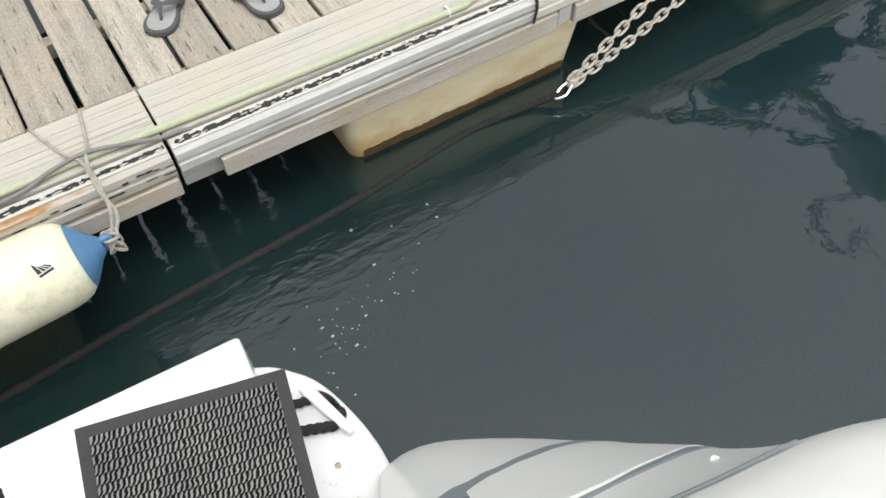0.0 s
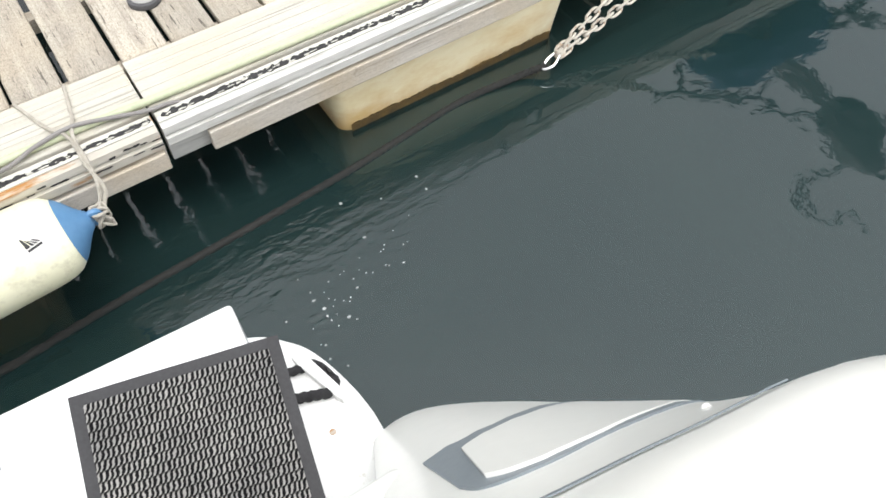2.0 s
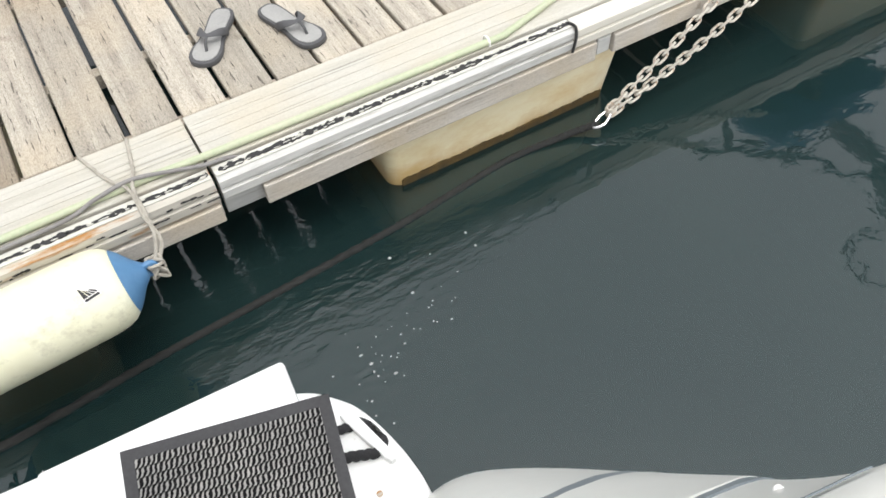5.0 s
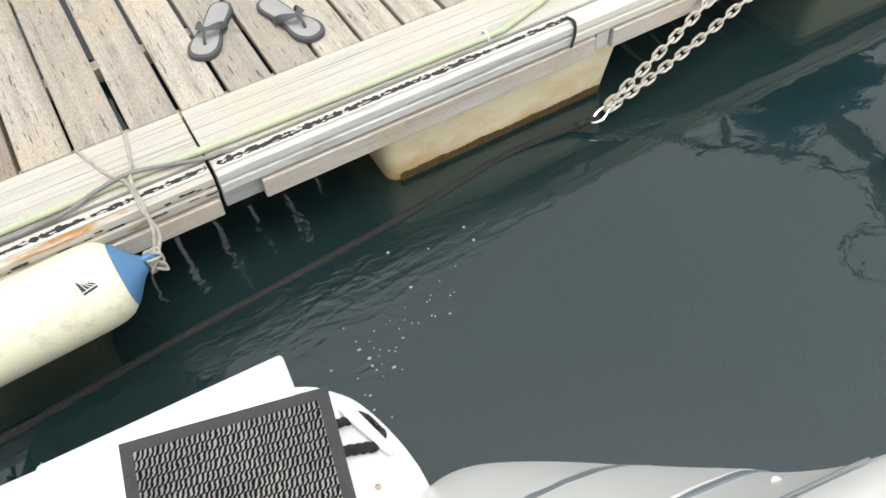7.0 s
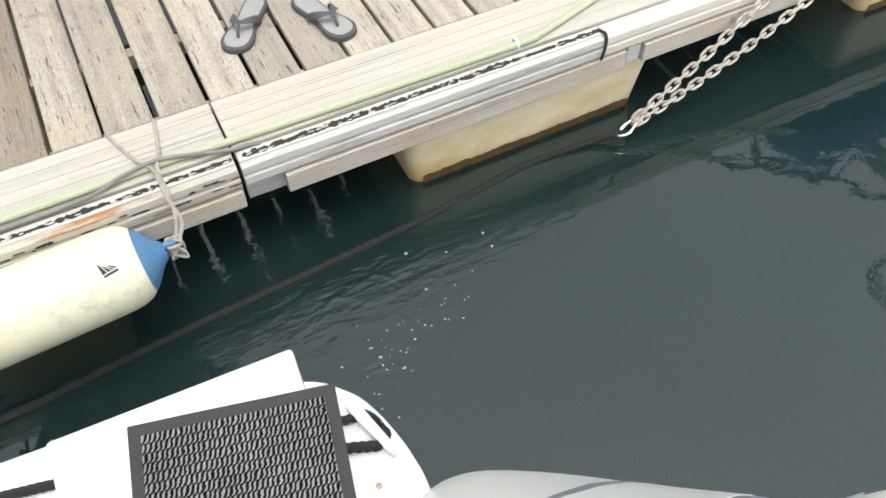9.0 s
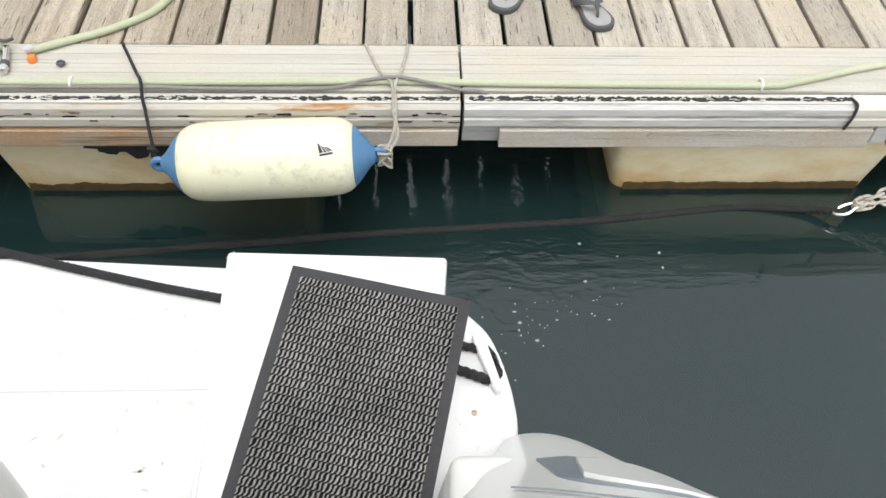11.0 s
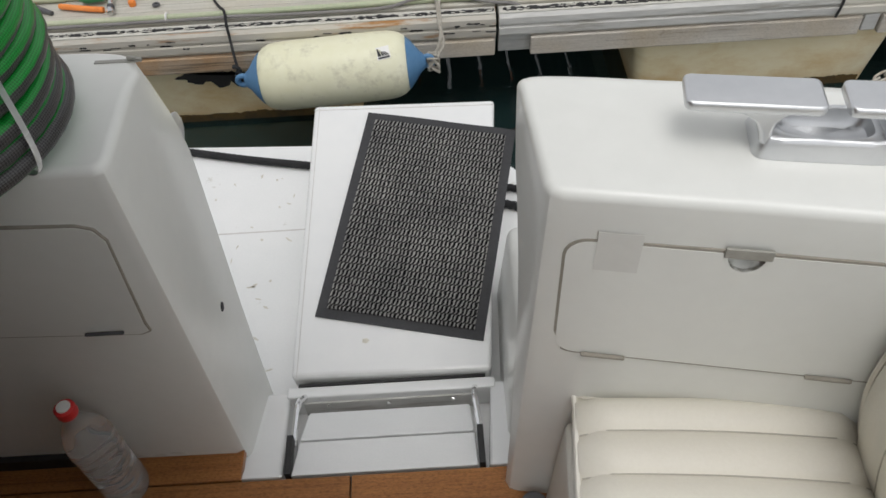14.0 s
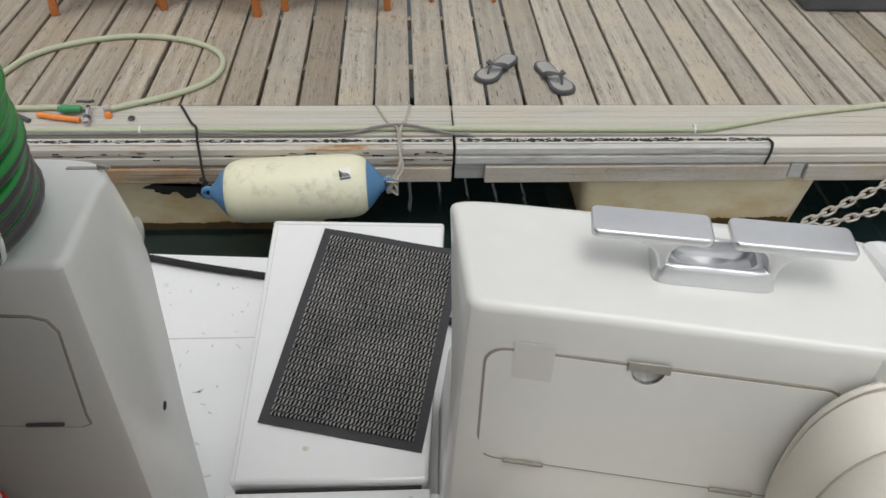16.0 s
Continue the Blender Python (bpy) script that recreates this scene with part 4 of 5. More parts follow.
for x in (-0.52, -0.385, -0.24):
    part("screw", lathe([(0.0, 0), (0.006, 0), (0.005, 0.002), (0, 0.003)], 10, "z"), CHROME, boat)
    bpy.context.scene.collection.objects[-1].matrix_basis = pose(x, -1.6262, 0.478, 90, 0, 0)
# floor of the passage and folding gate flap
part("passage_floor", slab(-0.70, -0.06, -1.86, -1.598, 0.30, 0.44, 0.004), GELCOAT, boat)
part("passage_curb", hexa([(-0.665, -1.858, 0.42), (-0.575, -1.858, 0.42), (-0.603, -1.60, 0.42), (-0.665, -1.60, 0.42), (-0.665, -1.858, 0.628), (-0.578, -1.858, 0.626), (-0.606, -1.60, 0.50), (-0.665, -1.60, 0.50)], 0.006), GELCOAT, boat)
part("passage_curb", hexa([(-0.178, -1.858, 0.42), (-0.10, -1.858, 0.42), (-0.10, -1.60, 0.42), (-0.155, -1.60, 0.42), (-0.178, -1.858, 0.626), (-0.10, -1.858, 0.628), (-0.10, -1.60, 0.50), (-0.155, -1.60, 0.50)], 0.006), GELCOAT, boat)
flap = part("gate_flap", hexa([(-0.560, -1.757, 0.555), (-0.20, -1.757, 0.555), (-0.205, -1.665, 0.500), (-0.555, -1.665, 0.500), (-0.560, -1.757, 0.575), (-0.20, -1.757, 0.575), (-0.205, -1.665, 0.520), (-0.555, -1.665, 0.520)], 0.003), DECKGEL, boat, "scuffed white folding gate board")
part("gate_flap", hexa([(-0.562, -1.854, 0.600), (-0.198, -1.854, 0.600), (-0.20, -1.760, 0.553), (-0.560, -1.760, 0.553), (-0.562, -1.854, 0.620), (-0.198, -1.854, 0.620), (-0.20, -1.760, 0.573), (-0.560, -1.760, 0.573)], 0.003), DECKGEL, boat, "scuffed white folding gate board")
for x in (-0.569, -0.190):
    part("hinge_arm", tube(smooth_path([(x, -1.622, 0.515), (x - 0.004, -1.66, 0.555), (x - 0.002, -1.71, 0.575), (x, -1.75, 0.588), (x, -1.78, 0.595)], 5), 0.007, 8), CHROME, boat, "curved steel hinge arm")
    # black strip draws the depth shade of the slot beside the gate
    part("slot_gap", slab(x - 0.006, x + 0.006, -1.852, -1.77, 0.60, 0.6255, 0.001), BLACKPEEL, boat, "black strip for the shade in the slot beside the gate")

# cockpit floor of varnished boards
floor = part("cockpit_floor", slab(-2.0, 0.42, -3.4, -1.862, 0.56, 0.617, 0), RUBBER, boat, "dark bedding under the cockpit boards")
part("floor_edge", slab(-2.0, -0.70, -1.858, -1.790, 0.56, 0.612, 0), RUBBER, floor, "dark bedding under the cockpit boards")
part("board", slab(-2.0, -0.655, -1.862, -1.797, 0.612, 0.632, 0.002), TEAK, floor)
for x0, x1 in ((-2.0, -0.445), (-0.442, 0.40)):
    part("board", slab(x0, x1, -1.935, -1.865, 0.612, 0.632, 0.002), TEAK, floor)
for k in range(44):
    x0 = -2.0 + k * 0.0545
    part("board", slab(x0, x0 + 0.0525, -3.0, -1.938, 0.612, 0.632, 0.002, 1), TEAK_Y, floor)

# hatch in the starboard transom face
NEAR = -1.915


def round_rect(cx, cz, w, h, r, skew=0.0):
    pts = []
    for sx, sz, a0 in ((1, 1, 0), (-1, 1, 90), (-1, -1, 180), (1, -1, 270)):
        for k in range(6):
            a = radians(a0 + k * 18)
            x, z = cx + sx * (w / 2 - r) + r * math.cos(a), cz + sz * (h / 2 - r) + r * math.sin(a)
            pts.append((x + skew * (z - cz), z))
    return pts


def panel(outline_xz, y0, y1):
    bm = bmesh.new()
    a = [bm.verts.new((x, y0, z)) for x, z in outline_xz]
    b = [bm.verts.new((x, y1, z)) for x, z in outline_xz]
    k = len(a)
    bm.faces.new(a)
    bm.faces.new(b[::-1])
    for i in range(k):
        bm.faces.new((a[i], b[i], b[(i + 1) % k], a[(i + 1) % k]))
    bmesh.ops.recalc_face_normals(bm, faces=bm.faces[:])
    return bm


TURNED = pose(-0.094, NEAR, 0, 0, 0, -11.2) @ pose(0.094, -NEAR, 0)
star_parts = []
hatch = part("hatch", panel(round_rect(0.128, 1.229, 0.445, 0.232, 0.028), NEAR + 0.002, NEAR - 0.0042), TRANSOM, boat, "cream locker hatch door")
star_parts.append(part("hatch_gap", panel(round_rect(0.128, 1.229, 0.4525, 0.2395, 0.030), NEAR + 0.002, NEAR - 0.0034), SEAM, boat, "dark gap round the hatch"))
def scoop():
    """The hollow of a finger recess: half a cone, wide in front and narrow behind."""
    def half(r, y, top):
        return [(0.110 + r * math.cos(radians(a)), y, top + 1.3 * r * math.sin(radians(a))) for a in range(180, 361, 12)]
    return loft([half(0.0225, NEAR - 0.02, 1.3415), half(0.0205, NEAR + 0.002, 1.3415), half(0.009, NEAR + 0.030, 1.3410)])


cut(hatch, scoop())
cut(star_parts[0], scoop())
hollow = scoop()
bmesh.ops.transform(hollow, matrix=TURNED, verts=hollow.verts[:])
cut(starboard, hollow)
latch = part("latch", slab(0.083, 0.137, NEAR - 0.0075, NEAR - 0.004, 1.3405, 1.3565, 0.0012), LATCHM, hatch, "dull grey metal latch plate")
for x in (-0.028, 0.268):
    part("hinge", slab(x - 0.03, x + 0.03, NEAR - 0.011, NEAR - 0.005, 1.1115, 1.1175, 0.002), SEAM, hatch, "steel hinge")
part("tape", slab(-0.060, -0.008, NEAR - 0.0047, NEAR - 0.0040, 1.296, 1.364, 0), CLEARTAPE, hatch, "old square of translucent tape")

for o in (hatch, *star_parts):
    o.matrix_basis = TURNED

# port hatch
PN = -1.805
phatch = part("hatch", panel([(-1.12, 1.08), (-0.715, 1.055), (-0.700, 1.062), (-0.702, 1.08), (-0.690, 1.27), (-0.70, 1.292), (-0.72, 1.30), (-1.12, 1.318)], PN + 0.002, PN - 0.0042), TRANSOM, boat, "cream locker hatch door")
part("hatch_gap", panel([(-1.123, 1.0775), (-0.7135, 1.0525), (-0.6972, 1.060), (-0.6990, 1.08), (-0.6872, 1.27), (-0.6978, 1.2942), (-0.72, 1.3028), (-1.123, 1.321)], PN + 0.002, PN - 0.0034), SEAM, boat, "dark gap round the hatch")
part("hinge", slab(-0.795, -0.735, PN - 0.012, PN - 0.006, 1.066, 1.071, 0.002), DARKBOX, phatch, "steel hinge")
part("hinge", slab(-1.08, -1.02, PN - 0.012, PN - 0.006, 1.112, 1.117, 0.002), DARKBOX, phatch, "steel hinge")
# black strip painted in for the shade of the gap at the floor
part("kick_gap", slab(-1.29, -0.93, PN - 0.010, PN + 0.003, 0.633, 0.668, 0), BLACKPEEL, boat, "black strip for the shade in the gap along the floor")
part("gate_hinge", slab(-0.712, -0.650, -1.588, -1.581, 1.3945, 1.3975, 0.001), LATCHM, boat, "flat steel gate hinge")
part("hinge_knuckle", tube([(-0.665, -1.583, 1.400), (-0.655, -1.585, 1.400), (-0.645, -1.587, 1.3985)], 0.0032, 8), LATCHM, boat)
part("stern_light", lathe([(0.0, 0.0), (0.020, 0.0), (0.030, 0.003), (0.031, 0.007), (0.025, 0.011), (0.0, 0.012)], 24, "x", (-0.676, -1.505, 1.20)), CLEATM, boat, "round grey fitting on the passage wall", smooth=True)
part("scuff", lathe([(0.0, 0.0), (0.010, 0.0), (0.008, 0.002), (0.0, 0.003)], 12, "x", (-0.652, -1.648, 0.90)), RUBBER, boat, "small dark drain fitting")

# bulwark on the starboard side
part("side_coaming", hexa([(0.40, -2.9, 0.6), (0.62, -2.9, 0.6), (0.56, -1.95, 0.6), (0.40, -1.90, 0.6), (0.45, -2.9, 1.55), (0.60, -2.9, 1.57), (0.50, -1.83, 1.44), (0.415, -1.80, 1.432)], 0.02, 3), GELCOAT, boat, "white side coaming")

# ---- cockpit seat ----
seat_base = part("seat_base", hexa([(-0.19, -3.0, 0.63), (0.44, -3.0, 0.63), (0.44, -2.01, 0.63), (-0.082, -1.93, 0.63), (-0.175, -3.0, 0.93), (0.44, -3.0, 0.93), (0.44, -2.02, 0.93), (-0.067, -1.932, 0.93)], 0.012, 3), CREAM, boat, "cream moulded seat base")
part("table_socket", lathe([(0.0, 0), (0.022, 0), (0.024, 0.03), (0.020, 0.032), (0.0, 0.030)], 20, "z", (-0.105, -1.955, 0.632)), DARKBOX, boat, "dark grey floor socket")


def cushion(w, d, h, ribs, name, label, turn):
    """An upholstered cushion: puffed body, seams across it, piping round the top."""
    e = thing(name, label, "cushion", group="cockpit cushions")
    bm = bmesh.new()
    nx, ny = 14, ribs * 5
    grid = []
    for j in range(ny + 1):
        row = []
        v = j / ny
        for i in range(nx + 1):
            u = i / nx
            rx, ry = min(u, 1 - u) * w, min(v, 1 - v) * d
            lift = 0.010 * abs(math.sin(math.pi * v * ribs)) ** 0.6
            rim = min(rx, ry)
            edge_drop = 0.022 * (1 - min(rim / 0.03, 1)) ** 2
            row.append(bm.verts.new((u * w, v * d, h + lift - edge_drop + 0.012 * math.sin(math.pi * u))))
        grid.append(row)
    for j in range(ny):
        for i in range(nx):
            bm.faces.new((grid[j][i], grid[j][i + 1], grid[j + 1][i + 1], grid[j + 1][i]))
    rim = [grid[0][i] for i in range(nx + 1)] + [grid[j][nx] for j in range(1, ny + 1)] + [grid[ny][i] for i in range(nx - 1, -1, -1)] + [grid[j][0] for j in range(ny - 1, 0, -1)]
    low = [bm.verts.new((v.co.x, v.co.y, 0)) for v in rim]
    k = len(rim)
    for i in range(k):
        bm.faces.new((rim[i], low[i], low[(i + 1) % k], rim[(i + 1) % k]))
    bm.faces.new(low)
    bmesh.ops.recalc_face_normals(bm, faces=bm.faces[:])
    part("cover", bm, VINYL, e, smooth=True)
    z = h - 0.020
    loop = smooth_path([(0.02, 0, z), (w - 0.02, 0, z), (w, 0.02, z), (w, d - 0.02, z), (w - 0.02, d, z), (0.02, d, z), (0, d - 0.02, z), (0, 0.02, z), (0.02, 0, z)], 6)
    part("piping", tube(loop, 0.0045, 6), PIPING, e, "white piping")
    for r_ in range(1, ribs):
        part("seam", tube([(u * w / 10 + 0.004 * (5 - u) / 5, r_ * d / ribs, h + 0.0008 + 0.012 * math.sin(math.pi * u / 10) - (0.016 if u in (0, 10) else 0)) for u in range(11)], 0.0012, 5), STITCH, e, "stitched seam")
    e.matrix_basis = turn
    return e


cushion(0.40, 0.92, 0.075, 14, "seat_cushion", "cream ribbed vinyl cushion on the cockpit seat", pose(-0.153, -2.842, 0.934, 0, 0, -6))
# backrest roll along the hull side
back = thing("backrest_cushion", "cream ribbed vinyl backrest cushion beside the transom", "cushion", group="cockpit cushions")
arc = [(v.x, v.z) for v in smooth_path([(0.335, 0, 0.99), (0.298, 0, 1.12), (0.290, 0, 1.22), (0.300, 0, 1.31), (0.330, 0, 1.362), (0.370, 0, 1.380), (0.415, 0, 1.362), (0.435, 0, 1.31)], 3)]
arc_in = [(0.44, 1.2), (0.44, 0.99)]
secs = []
for k in range(37):
    v = k / 36
    y = -2.012 - v * 0.85
    puff = 0.010 * abs(math.sin(math.pi * v * 9)) ** 0.6 - (0.016 if k in (0, 36) else 0)
    secs.append([(x - puff - 0.11 * v, y, z + puff) for x, z in arc] + [(x - 0.11 * v, y, z) for x, z in arc_in])
part("cover", loft(secs), VINYL, back, smooth=True)
part("piping", tube([(x + 0.005, -2.016, z - 0.005) for x, z in arc], 0.005, 6, (0, 1, 0)), PIPING, back, "white piping")
for r_ in range(1, 9):
    part("seam", tube([(x - 0.0005 - 0.11 * r_ / 9, -2.012 - r_ * 0.85 / 9, z + 0.0005) for x, z in arc], 0.0016, 5, (0, 1, 0)), STITCH, back, "stitched seam")

# unseen walls and roof behind the camera, added to shade the port side
part("cabin_bulkhead", slab(-2.0, -0.56, -2.36, -2.30, 0.633, 2.30, 0.01), DARKWOOD, boat, "unseen dark wooden wall added to shade the port side")
part("hardtop", slab(-2.3, -0.42, -2.9, -1.74, 2.322, 2.38, 0.01), CREAM, boat, "unseen cream roof added to shade the cockpit")
part("hardtop_lining", slab(-2.3, -0.43, -2.9, -1.75, 2.302, 2.3215, 0.002), DARKWOOD, boat, "dark wooden underside of the added roof")
part("cabin_door_wall", slab(-0.60, -0.55, -2.9, -2.364, 0.633, 2.30, 0.01), DARKWOOD, boat, "unseen dark wooden side wall added for shade")
part("cabin_side", slab(-1.46, -1.41, -2.30, -1.815, 0.633, 2.30, 0.01), DARKWOOD, boat, "varnished wooden side panel")

# ---- mooring cleat on the transom ----
cl = thing("mooring_cleat", "satin cast alloy double-horn mooring cleat on the transom", "cleat")
def oval(a, b, z, sq):
    out = []
    for k in range(32):
        t = 2 * math.pi * k / 32
        c, d = math.cos(t), math.sin(t)
        out.append((a * math.copysign(abs(c) ** sq, c), b * math.copysign(abs(d) ** sq, d), z))
    return out


part("base", loft([oval(0.077, 0.038, 0.0, 0.25), oval(0.076, 0.037, 0.004, 0.25), oval(0.0735, 0.035, 0.020, 0.28), oval(0.071, 0.0335, 0.0255, 0.32), oval(0.066, 0.031, 0.0275, 0.40), oval(0.057, 0.0275, 0.0275, 0.55), oval(0.053, 0.0250, 0.0255, 0.60), oval(0.050, 0.0225, 0.012, 0.65), oval(0.042, 0.017, 0.006, 0.7), oval(0.01, 0.004, 0.005, 1.0)]), CLEATM, cl, "cast base with an oval cup", smooth=True)


def leg_ring(sx, xa, xb, yh, z):
    pts_ = round_rect((xa + xb) / 2, 0, xb - xa, 2 * yh, min(0.006, (xb - xa) / 2.2))
    return [(sx * x, y, z) for x, y in pts_]


for sx in (-1, 1):
    part("leg", loft([leg_ring(sx, 0.058, 0.073, 0.032, 0.018), leg_ring(sx, 0.060, 0.0765, 0.028, 0.031), leg_ring(sx, 0.058, 0.083, 0.026, 0.042), leg_ring(sx, 0.052, 0.094, 0.025, 0.050), leg_ring(sx, 0.042, 0.112, 0.024, 0.057)]), CLEATM, cl, smooth=True)
    plate = [(sx * x, y) for x, y in round_rect(0.086, 0, 0.150, 0.054, 0.009)]
    part("horn", prism(plate if sx > 0 else plate[::-1], 0.0545, 0.0675, 0.0035, 3), CLEATM, cl, "polished flat horn", smooth=True)
cl.matrix_basis = pose(0.195, -1.856, 1.4205, 0, 0, -9.5)

# ---- doormat ----
mat_thing = thing("doormat", "black rubber doormat with grey ribbed carpet on the boarding step", "doormat")


def mat_sheet(w, d, inset_, lift, thick):
    bm = bmesh.new()
    nx, ny = 26, 36
    lay = []
    for j in range(ny + 1):
        row = []
        for i in range(nx + 1):
            x = -w / 2 + inset_ + (w - 2 * inset_) * i / nx
            y = -d / 2 + inset_ + (d - 2 * inset_) * j / ny
            droop = max(0.0, (x / (w / 2)) * 0.5 + (y / (d / 2)) * 0.5 - 0.86)
            wave = 0.0015 * math.sin(x * 21) * math.cos(y * 13)
            row.append(bm.verts.new((x, y, lift + wave - 0.20 * droop ** 1.8)))
        lay.append(row)
    for j in range(ny):
        for i in range(nx):
            bm.faces.new((lay[j][i], lay[j][i + 1], lay[j + 1][i + 1], lay[j + 1][i]))
    r_ = bmesh.ops.extrude_face_region(bm, geom=bm.faces[:])
    bmesh.ops.translate(bm, vec=(0, 0, thick), verts=[g for g in r_["geom"] if isinstance(g, bmesh.types.BMVert)])
    bmesh.ops.recalc_face_normals(bm, faces=bm.faces[:])
    return bm


part("rubber_backing", mat_sheet(0.396, 0.596, 0, 0.0035, 0.0025), RUBBER, mat_thing, "black rubber border", smooth=True)
part("carpet", mat_sheet(0.396, 0.596, 0.024, 0.0055, 0.005), CARPET, mat_thing, "black and grey ribbed carpet", smooth=True)
slope = math.degrees(math.atan2(0.166, 0.735))
mat_thing.matrix_basis = pose(-0.2915, -1.1965, 0.6164, slope, 0, 0) @ pose(0, 0, 0, 0, 0, -12.6)

# ---- hose coil on the port block ----
coil = thing("hose_coil", "new coiled garden hose with green and grey stripes", "garden hose")
pts = []
turns, layers, hr = 8, 3, 0.0138
for lay_ in range(layers):
    for k in range(turns * 40 + 1):
        a = 2 * math.pi * k / 40
        h = k / 40 if lay_ % 2 == 0 else turns - k / 40
        rad = 0.182 - lay_ * 0.0255 + 0.003 * math.sin(a * 1.7 + lay_)
        pts.append((rad * math.cos(a), rad * math.sin(a), hr + h * 0.0272 + 0.002 * math.sin(2.3 * a)))
part("hose", tube(pts, hr, 12), HOSE, coil, "braided hose with green stripes", smooth=True)
for a in (-162, -40, 75):
    ring = []
    for k in range(65):
        t = 2 * math.pi * k / 64
        c, d = math.cos(t), math.sin(t)
        ring.append((0.157 + 0.0435 * math.copysign(abs(c) ** 0.5, c), 0, 0.1165 + 0.1185 * math.copysign(abs(d) ** 0.7, d)))
    bm = bmesh.new()
    prev = None
    for x, _, z in ring:
        q = (bm.verts.new((x, -0.0042, z)), bm.verts.new((x, 0.0042, z)))
        if prev:
            bm.faces.new((prev[0], prev[1], q[1], q[0]))
        prev = q
    r = bmesh.ops.extrude_face_region(bm, geom=bm.faces[:])
    bmesh.ops.translate(bm, vec=(0, 0.0, 0.0008), verts=[g for g in r["geom"] if isinstance(g, bmesh.types.BMVert)])
    st = part("strap", bm, STRAPM, coil, "milky plastic strap")
    st.matrix_basis = pose(0, 0, 0.003, 0, 0, a)
bm = slab(0.2005, 0.2018, -0.018, 0.018, 0.11, 0.20, 0)
lab = part("card_label", bm, STRAKE, coil, "brown card label")
lab.matrix_basis = pose(0, 0, 0, 0, 0, -88)
coil.matrix_basis = pose(-0.888, -1.745, 1.399, 0, 0, 140)

# ---- water bottle ----
bottle = thing("water_bottle", "empty clear plastic bottle with red cap on the floor", "bottle")
prof = [(0.0, 0.004), (0.030, 0.0), (0.040, 0.006), (0.042, 0.02)]
for k in range(7):
    z = 0.035 + k * 0.017
    prof += [(0.042, z), (0.0395, z + 0.006), (0.042, z + 0.012)]
prof += [(0.042, 0.165), (0.043, 0.19), (0.040, 0.215), (0.030, 0.245), (0.018, 0.268), (0.014, 0.28), (0.014, 0.292)]
part("body", lathe(prof, 28), PET, bottle, "clear ribbed plastic", smooth=True)
part("cap", lathe([(0.0, 0.288), (0.0165, 0.288), (0.0172, 0.292), (0.0168, 0.306), (0.012, 0.308), (0.0, 0.308)], 24), REDCAP, bottle, "red screw cap")
part("cap_top", lathe([(0.0, 0.3085), (0.0115, 0.3085), (0.011, 0.3115), (0.0, 0.312)], 20), WHITEP, bottle, "white cap top")
bottle.matrix_basis = pose(-0.868, -1.862, 0.632)

jar = thing("plastic_tub", "white plastic tub with a red foot on the floor", "tub")
part("body", lathe([(0.0, 0.02), (0.046, 0.02), (0.047, 0.05), (0.047, 0.19), (0.044, 0.20), (0.0, 0.20)], 26), WHITEP, jar, smooth=True)
part("foot", lathe([(0.0, 0.0), (0.047, 0.0), (0.0485, 0.004), (0.0485, 0.024), (0.0, 0.025)], 26), REDCAP, jar, "red foot band", smooth=True)
part("label", slab(-0.012, 0.012, -0.0485, -0.046, 0.06, 0.075, 0.001), REDCAP, jar, "small red printed bar")
jar.matrix_basis = pose(-1.285, -1.868, 0.632)

# ---- fender ----
fender = thing("boat_fender", "cream cylindrical boat fender with blue ends on the dock face", "fender")
prof = [(0.0, -0.264), (0.070, -0.264), (0.084, -0.262), (0.096, -0.254), (0.107, -0.240), (0.1145, -0.220), (0.1185, -0.195), (0.1200, -0.165)]
body = prof + [(0.1205, 0.0)] + [(r, -x) for r, x in reversed(prof)]
part("body", lathe(body, 40, "x"), FENDERM, fender, "yellowed cream vinyl", smooth=True)
for sx in (-1, 1):
    cone = [(0.080, 0.254), (0.0925, 0.2585), (0.086, 0.266), (0.070, 0.280), (0.052, 0.293), (0.036, 0.306), (0.025, 0.319), (0.012, 0.325)]
    end = part("end_cap", lathe([(r, sx * x) for r, x in cone], 36, "x"), BLUE, fender, "blue moulded end", smooth=True)
    eye = [(sx * (0.330 + 0.019 * math.cos(a)), 0, 0.019 * math.sin(a)) for a in (k * math.pi / 10 for k in range(21))]
    part("eye", tube(eye, 0.010, 8, (0, 1, 0)), BLUE, end, "blue moulded eye", smooth=True)
lg = bmesh.new()
for ring_ in ([(-0.024, -0.021), (0.022, -0.021), (0.022, 0.024), (-0.024, 0.024)],):
    lg.faces.new([lg.verts.new((x, -math.sqrt(0.1205 ** 2 - z * z) - 0.0006, z)) for x, z in ring_])
logo = part("logo_patch", lg, WHITEP, fender, "white printed patch")
lg = bmesh.new()
for tri in ([(-0.020, -0.010), (-0.020, 0.022), (-0.015, 0.016), (-0.008, -0.010)], [(-0.013, 0.014), (-0.010, 0.010), (0.003, -0.010), (-0.005, -0.010)], [(-0.008, 0.009), (-0.003, 0.005), (0.012, -0.010), (0.006, -0.010)], [(0.000, 0.005), (0.006, 0.004), (0.016, -0.005), (0.019, -0.010), (0.015, -0.010)], [(-0.020, -0.019), (0.019, -0.019), (0.019, -0.013), (-0.020, -0.013)]):
    lg.faces.new([lg.verts.new((x, -math.sqrt(0.1205 ** 2 - z * z) - 0.0012, z)) for x, z in tri])
mark = part("logo_mark", lg, RUBBER, fender, "plain dark printed shapes")
for o in (logo, mark):
    o.matrix_basis = pose(0.183, 0, 0, -56, 0, 0) @ pose(0, 0, 0, 0, -8, 0)
fender.matrix_basis = pose(-0.588, -0.212, 0.352, 0, -2.0, 1.5)

